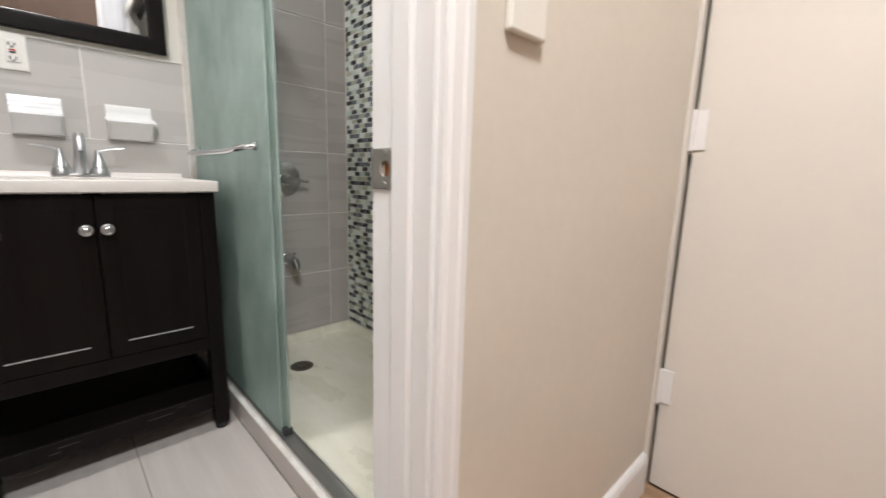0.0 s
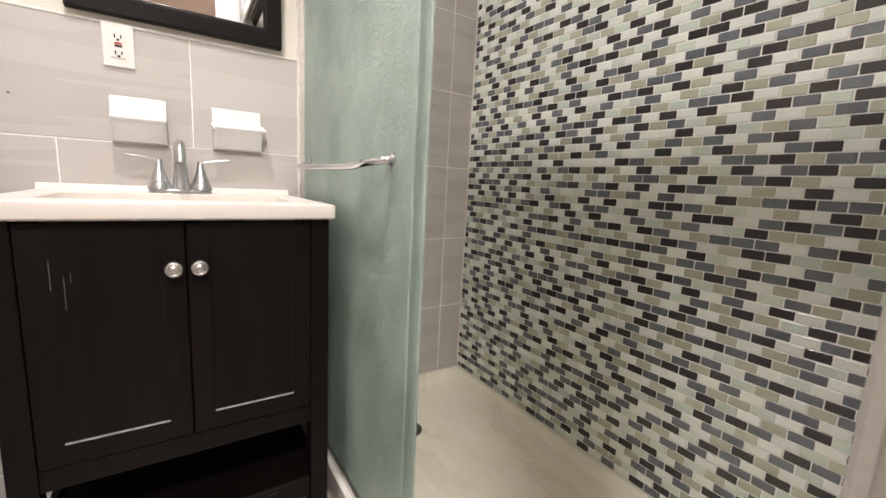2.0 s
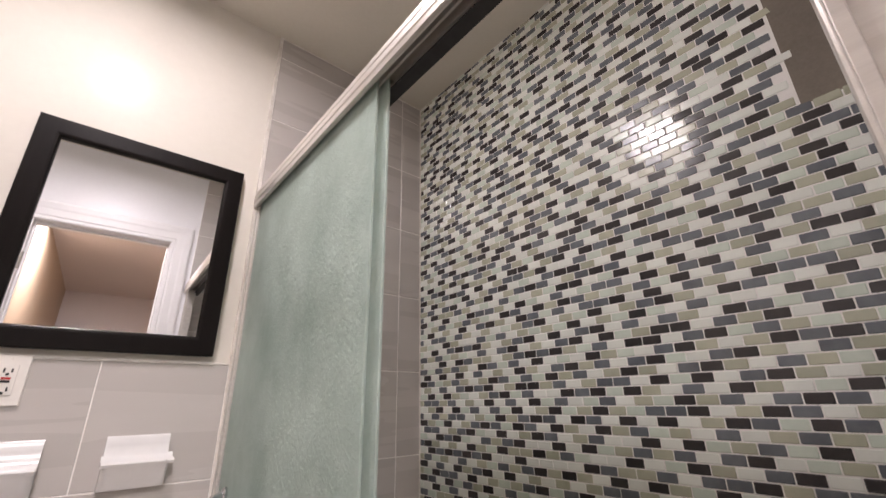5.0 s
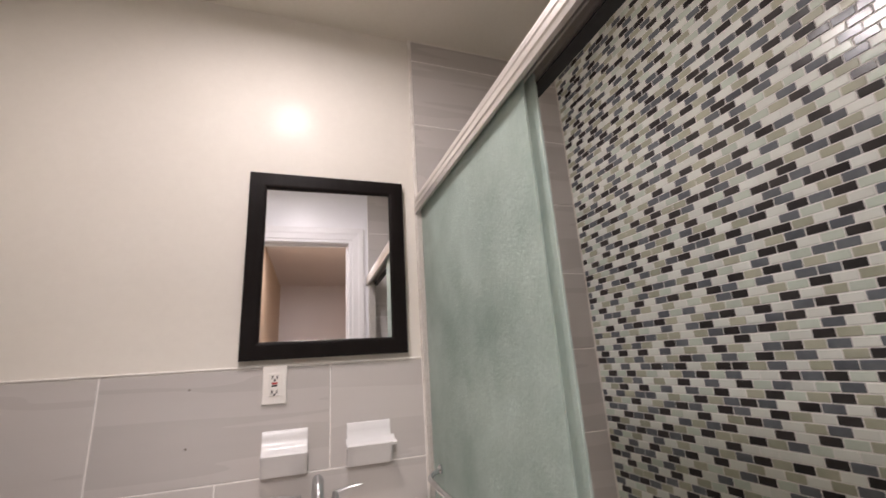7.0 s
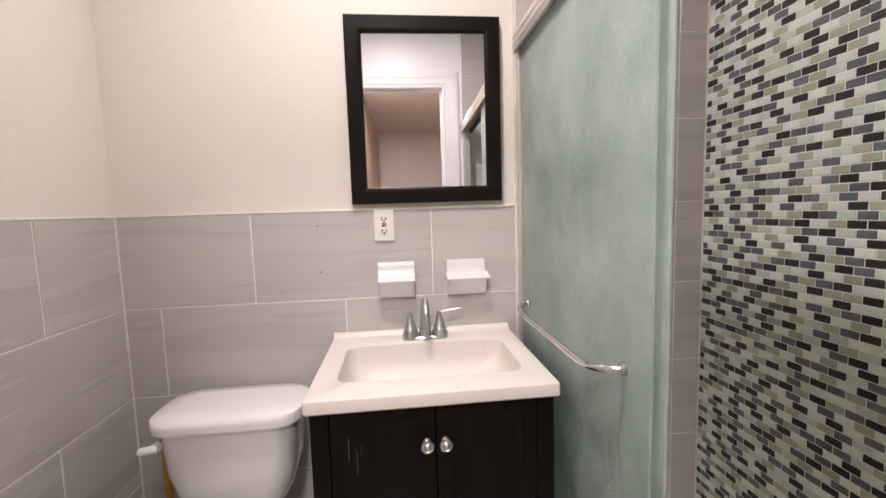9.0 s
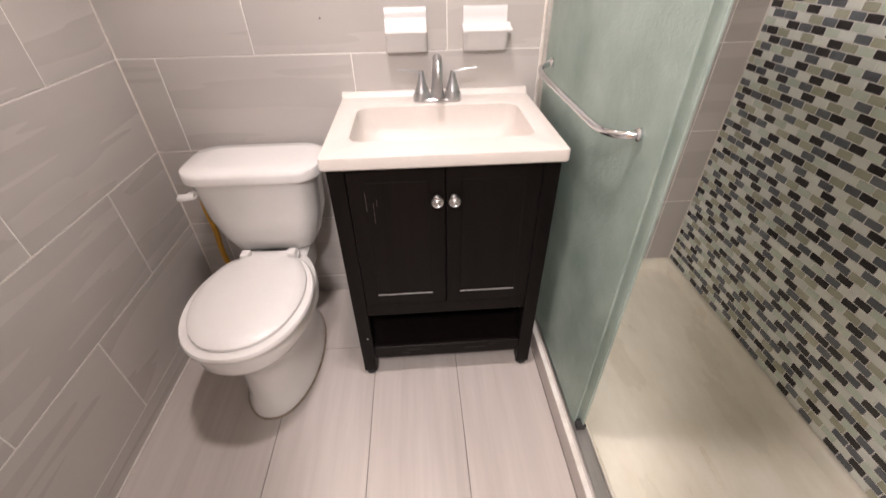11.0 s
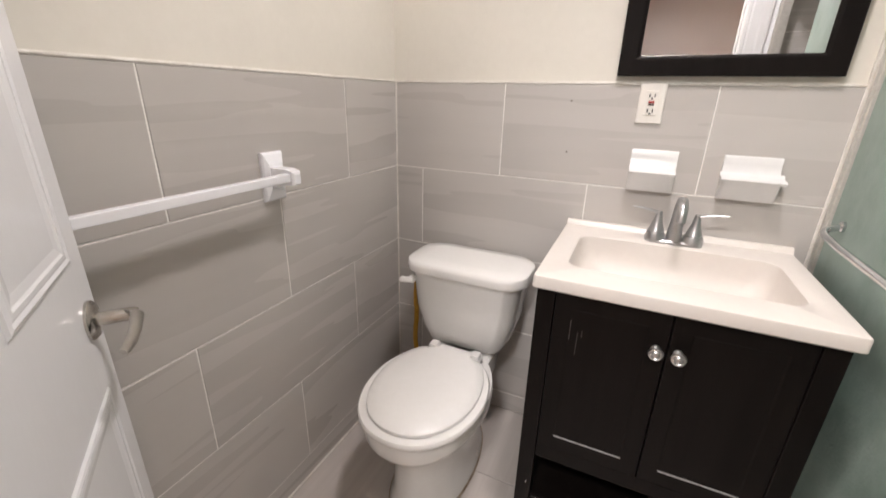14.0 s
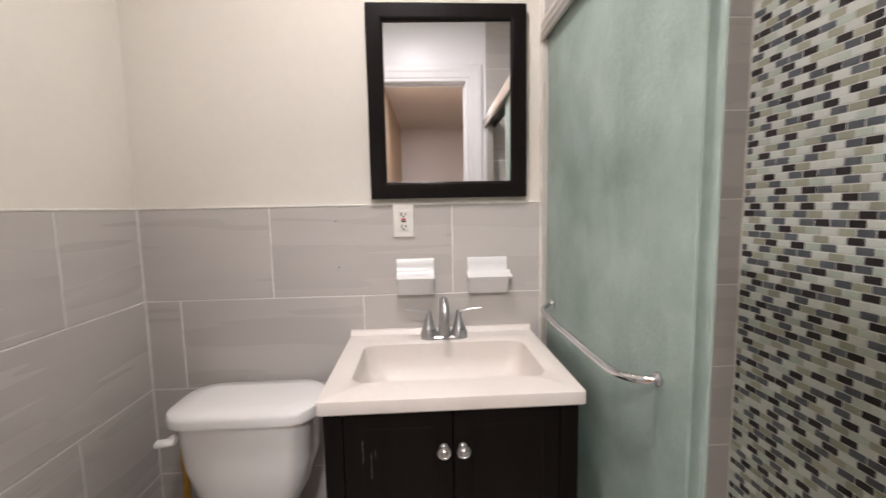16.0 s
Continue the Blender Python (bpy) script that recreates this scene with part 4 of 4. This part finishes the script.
def supply_hose():
    ob = thing("water_supply_hose", "yellow braided water hose hanging beside the toilet tank", "hose")
    part("hose", tube(arc((0.190, -0.07, 0.70), (0.105, -0.065, 0.60), (0.123, -0.062, 0.42), 8) + arc((0.122, -0.062, 0.37), (0.105, -0.062, 0.24), (0.130, -0.045, 0.165), 8), 0.0105), M_HOSE, ob)
    v = part("stop_valve", lathe((0.13, -0.001, 0.165), [(0, 0.026), (-0.004, 0.026), (-0.006, 0.010), (-0.045, 0.010)], "y", 18), M_CHROME, ob, "chrome stop valve at the wall")
    part("valve_knob", lathe((0.095, -0.038, 0.165), [(0, 0.010), (0.004, 0.016), (0.018, 0.016), (0.022, 0.008), (0.036, 0.006)], "x", 14), M_CHROME, v)
    return ob


supply_hose()

# ---- on the walls ----


def wall_mirror():
    x0, x1, z0, z1, f = 0.770, 1.296, 1.3385, 1.963, 0.054
    ob = thing("mirror", "rectangular wall mirror in flat dark espresso frame", "mirror")
    yb = TILE_T - 0.0005
    rings = []
    for inset, y in ((0.0, yb), (0.0, -0.016), (0.003, -0.019), (f - 0.010, -0.019), (f - 0.004, -0.0175), (f, -0.012), (f, yb)):
        rings.append([(x0 + inset, y, z0 + inset), (x1 - inset, y, z0 + inset), (x1 - inset, y, z1 - inset), (x0 + inset, y, z1 - inset)])
    part("frame", loft(rings, close_ends=False), M_ESPRESSO, ob, smooth=False)
    hw, hh = (x1 - x0) / 2 - f + 0.003, (z1 - z0) / 2 - f + 0.003
    glass = part("mirror_glass", box(-hw, hw, -0.002, 0.002, -hh, hh), M_MIRROR, ob, "clear silvered glass", smooth=False)
    glass.matrix_basis = pose((x0 + x1) / 2, -0.0045, (z0 + z1) / 2, 0, 0, -0.8)
    return ob


def outlet():
    cx, cz = 0.875, 1.265
    ob = thing("wall_outlet", "white GFCI power outlet with red and black buttons", "outlet", at=(cx, -0.0012, cz))
    part("plate", loft([[(x, y, z) for x, z in ((-w, -h), (w, -h), (w, h), (-w, h))] for w, h, y in ((0.0352, 0.0575, 0.0), (0.0352, 0.0575, -0.003), (0.0330, 0.0553, -0.0055), (0.0328, 0.0550, -0.0057))]), M_PLATE, ob, smooth=False)
    face = part("socket_face", box(-0.0165, 0.0165, -0.0085, -0.0052, -0.0335, 0.0335), M_PLATE, ob, smooth=False, bevel=0.001)
    for s in (-1, 1):
        for dx, w, h in ((-0.0068, 0.0017, 0.0052), (0.0068, 0.0017, 0.0044)):
            part("slot", box(dx - w, dx + w, -0.0092, -0.0084, s * 0.021 - h, s * 0.021 + h), M_BLACK, face, smooth=False)
        part("ground_hole", lathe((0, -0.0092, s * 0.021 - 0.0085), [(0, 0.0034), (0.0008, 0.0034)], "y", 10), M_BLACK, face)
        part("screw", lathe((0, -0.0066, s * 0.0475), [(0, 0.002), (0.001, 0.0032)], "y", 10), M_PLATE, ob)
    part("reset_button", box(-0.008, 0.008, -0.0100, -0.0084, 0.0008, 0.0058), M_RED, face, "red reset button", smooth=False)
    part("test_button", box(-0.008, 0.008, -0.0100, -0.0084, -0.0062, -0.0012), M_BLACK, face, "black test button", smooth=False)
    return ob


def soap_dish(name, label, x0, x1, flare):
    """A ceramic dish: a sloped back plate over a tray with a raised lip."""
    ob = thing(name, label, "soap dish", at=((x0 + x1) / 2, 0, 1.0))
    h = (x1 - x0) / 2

    def section(x, k):
        return [(x, -0.0005, 0.008), (x, -0.026 * k, 0.010), (x, -0.034 * k, 0.018), (x, -0.056 * k, 0.066), (x, -0.060 * k, 0.072), (x, -0.056 * k, 0.076), (x, -0.044 * k, 0.074), (x, -0.026, 0.078), (x, -0.016, 0.090), (x, -0.011, 0.110), (x, -0.011, 0.126), (x, -0.007, 0.132), (x, -0.0005, 0.132)]
    e = flare
    rings = [section(-h, 0.80), section(-h + 0.006, 0.96), section(-h + 0.014, 1.0), section(0, 1.02), section(h - 0.014, 1.0), section(h - 0.006, 0.96 + e), section(h, 0.80 + e)]
    part("dish", loft(rings), M_DISH, ob)
    lip = [(-0.016, 0.088), (-0.030, 0.077), (-0.056, 0.0755), (-0.062, 0.071), (-0.058, 0.064), (-0.03, 0.066)]
    w = h + (0.010 if flare else -0.002)
    part("lip", loft([[(u, y, z) for y, z in lip] for u in (-h - (0.004 if flare else -0.002), w)]), M_DISH, ob, bevel=0.002)
    return ob


def towel_bar():
    ob = thing("towel_bar", "white ceramic towel bar posts with square white rod", "towel bar")
    for y in (-0.638, -1.235):
        p = part("post", loft([[(x, y + u, 1.063 + v) for u, v in ((-w, -h), (w, -h), (w, h), (-w, h))] for w, h, x in ((0.034, 0.063, 0.0005), (0.034, 0.063, 0.008), (0.031, 0.058, 0.014), (0.022, 0.034, 0.022))]), M_ROD, ob, smooth=False, bevel=0.003)
        part("arm", loft([[(x, y + u + s, z + v) for u, v in ((-w, -h), (w, -h), (w, h), (-w, h))] for w, h, x, z, s in ((0.020, 0.028, 0.018, 1.060, 0), (0.017, 0.022, 0.045, 1.066, 0), (0.016, 0.020, 0.066, 1.068, 0.0), (0.015, 0.018, 0.086, 1.066, 0), (0.010, 0.012, 0.092, 1.064, 0))]), M_ROD, p, smooth=False, bevel=0.004)
    part("rod", box(0.061, 0.081, -1.222, -0.652, 1.058, 1.078), M_ROD, ob, "square white rod", smooth=False, bevel=0.002)
    return ob


wall_mirror()
outlet()
soap_dish("soap_dish", "white glazed ceramic soap dish on grey tile", 0.847, 0.975, 0.0)
soap_dish("toothbrush_holder", "white glazed ceramic tray with a flared lip on grey tile", 1.091, 1.228, 0.10)
towel_bar()
for x, z in ((0.646, 1.266), (0.650, 1.108)):
    tagged(link("screw_hole", lathe((x, -0.0008, z), [(0, 0.0034), (0.0012, 0.0034)], "y", 10), M_GROUT_FLOOR), "small dark screw hole in a grey tile", "screw hole", "holes in the tiles")


def ceiling_lamp():
    ob = thing("ceiling_lamp", "round flush ceiling lamp with lit opal glass", "ceiling lamp", at=(LAMP[0], LAMP[1], CEIL))
    part("base", lathe((0, 0, 0), [(-0.0005, 0.112), (-0.032, 0.112), (-0.036, 0.109), (-0.036, 0.098), (-0.032, 0.094), (-0.012, 0.092), (-0.011, 0.002)], "z", 36), M_TRIM, ob)
    part("opal_glass", lathe((0, 0, -0.0115), [(0, 0.086), (-0.008, 0.087), (-0.014, 0.083), (-0.018, 0.066), (-0.020, 0.035), (-0.0205, 0.002)], "z", 36), M_LAMP, ob, "lit opal glass")
    return ob


ceiling_lamp()

# ---- things in the hall ----
door_2 = thing("door_2", "closed white flush door with painted hinges in the hall", "door")
part("leaf", box(HALL_E + 0.004, HALL_E + 0.039, DY1, DY0, HALL_Z + 0.010, DTOP), M_DOOR_HALL, door_2, smooth=False, bevel=0.002)
for z in (0.30, 0.99, 1.80):
    h = part("hinge", lathe((HALL_E - 0.004, DY0 + 0.004, z), [(0, 0.0075), (0.10, 0.0075)], "z", 12), M_TRIM, door_2, "paint-covered hinge")
    part("hinge_tip", lathe((HALL_E - 0.004, DY0 + 0.004, z), [(-0.008, 0.004), (0, 0.006)], "z", 10), M_NICKEL, h)
    part("hinge_leaf", box(HALL_E - 0.001, HALL_E + 0.004, DY0 - 0.028, DY0 + 0.002, z + 0.002, z + 0.098), M_TRIM, h, smooth=False)
part("knob", lathe((HALL_E + 0.004, DY1 + 0.07, 0.95), [(0, 0.028), (-0.006, 0.026), (-0.012, 0.010), (-0.035, 0.010), (-0.045, 0.024), (-0.06, 0.022), (-0.064, 0.006)], "x", 20), M_NICKEL, door_2)
sw = thing("wall_plate", "white plastic plate on the beige hall wall", "wall plate")
part("plate", box(1.336, 1.412, DOOR_Y1 - 0.020, DOOR_Y1 - 0.0085, 1.091, 1.207), M_PLATE, sw, smooth=False, bevel=0.003)
bm = loft([[(x, DOOR_Y1 - 0.008 - v, z) for v, z in ((0, HALL_Z - 0.002), (0.014, HALL_Z - 0.002), (0.014, 0.135), (0.010, 0.148), (0.004, 0.155), (0, 0.155))] for x in (JAMB1 + 0.050, HALL_E - 0.037)])
structure("trim_hall_door", box(HALL_E - 0.036, HALL_E - 0.013, DOOR_Y1 - 0.0165, DOOR_Y1 - 0.0078, -0.005, DTOP + 0.02), M_DOOR_HALL, "narrow cream trim strip beside the hall door", "trim", bevel=0.002)
structure("baseboard", bm, M_TRIM, "white painted hall baseboard", "baseboard")

# ---- mosaic bricks, last ----
PITCH_Y, PITCH_Z, JOINT = 0.048, 0.0238, 0.0025
# which colour follows which along a row: pale, white, taupe, slate, black
NEXT = {-1: (1, 3, 2, 2, 2), 0: (0, 3, 3, 4, 4), 1: (1, 0.8, 3, 4, 5), 2: (1.5, 5, 0.3, 4, 4), 3: (1.5, 5, 2, 0.8, 5), 4: (1.5, 6, 3, 4, 0.6)}


def mosaic():
    """Running-bond glass bricks. The stretch beside the doorway at eye height is of single pieces, the rest is one skin."""
    rnd = random.Random(5)
    y_lo, y_hi, z_lo, z_hi = DOOR_Y0 + TILE_T + 0.002, -0.004, 0.088, CEIL - 0.002
    pieces, below = [], {}
    rows = int((z_hi - z_lo) / PITCH_Z) + 1
    for r in range(rows):
        z0 = z_lo + r * PITCH_Z
        z1 = min(z0 + PITCH_Z - JOINT, z_hi)
        if z1 - z0 < 0.004:
            continue
        c, last, here = 0, -1, {}
        y = y_hi + (0 if r % 2 else PITCH_Y / 2)
        while y > y_lo:
            a, b = max(y - PITCH_Y + JOINT, y_lo), min(y, y_hi)
            y -= PITCH_Y
            if b - a < 0.004 or (a < -1.372 - 0.012 * (r % 3) and 1.79 < z0 < 2.22):
                continue
            for _ in range(4):
                k = rnd.choices(range(5), NEXT[last])[0]
                if k != below.get(c) and k != below.get(c + (1 if r % 2 else -1)):
                    break
            last, here[c] = k, k
            c += 1
            pieces.append((k, a, b, z0, z1, rnd.uniform(-0.0004, 0.0003)))
        below = here
    verts, faces, mats = [], [], []
    shared = {}
    x0, c = MOSAIC_X, 0.0014

    def corners(w, h, d, ta=0.0, tb=0.0):
        """Eight-sided outline with clipped corners, in three rings: back, rim and face."""
        out = []
        for inset, x in ((0, 0.004), (0.0002, 0.0010), (0.0016, 0)):
            u, v, k = w - inset, h - inset, min(c, w / 3, h / 3)
            for y, z in ((inset + k, inset), (u - k, inset), (u, inset + k), (u, v - k), (u - k, v), (inset + k, v), (inset, v - k), (inset, inset + k)):
                out.append((x + d + ta * (2 * y / w - 1) + tb * (2 * z / h - 1), y, z))
        return out
    quads = [(r * 8 + i, r * 8 + (i + 1) % 8, r * 8 + 8 + (i + 1) % 8, r * 8 + 8 + i) for r in range(2) for i in range(8)] + [tuple(range(16, 24))]
    singles = 0
    for k, a, b, z0, z1, d in pieces:
        full = abs(b - a - (PITCH_Y - JOINT)) < 1e-5
        if full and singles < 300 and a < -1.02 and 0.93 < z0 < 1.66:
            singles += 1
            if k not in shared:
                me = bpy.data.meshes.new("mosaic_brick")
                me.from_pydata(corners(PITCH_Y - JOINT, PITCH_Z - JOINT, 0), [], quads)
                me.materials.append(M_MOSAIC[k])
                shared[k] = me
            ob = new("mosaic_brick", shared[k])
            ob.parent = wall_mosaic
            ob.matrix_basis = pose(x0 + d, a, z0, 0, rnd.uniform(-1.4, 1.4), rnd.uniform(-1.0, 1.0))
            continue
        n = len(verts)
        verts += [(x0 + x, a + y, z0 + z) for x, y, z in corners(b - a, z1 - z0, d, rnd.uniform(-0.00040, 0.00040), rnd.uniform(-0.00025, 0.00025))]
        faces += [tuple(n + i for i in q) for q in quads]
        mats += [k] * len(quads)
    me = bpy.data.meshes.new("mosaic_skin")
    me.from_pydata(verts, [], faces)
    for mt in M_MOSAIC:
        me.materials.append(mt)
    me.polygons.foreach_set("material_index", mats)
    skin = new("mosaic_skin", me)
    skin.parent = wall_mosaic
    tagged(skin, "mixed pale, taupe, slate and black glass bricks", kind="stuff")


mosaic()
part("bare_patch", box(MOSAIC_X + 0.0004, MOSAIC_X + 0.003, DOOR_Y0 + 0.012, -1.377, 1.795, 2.215), M_ADHESIVE, wall_mosaic, "bare brown patch with missing mosaic", smooth=False)
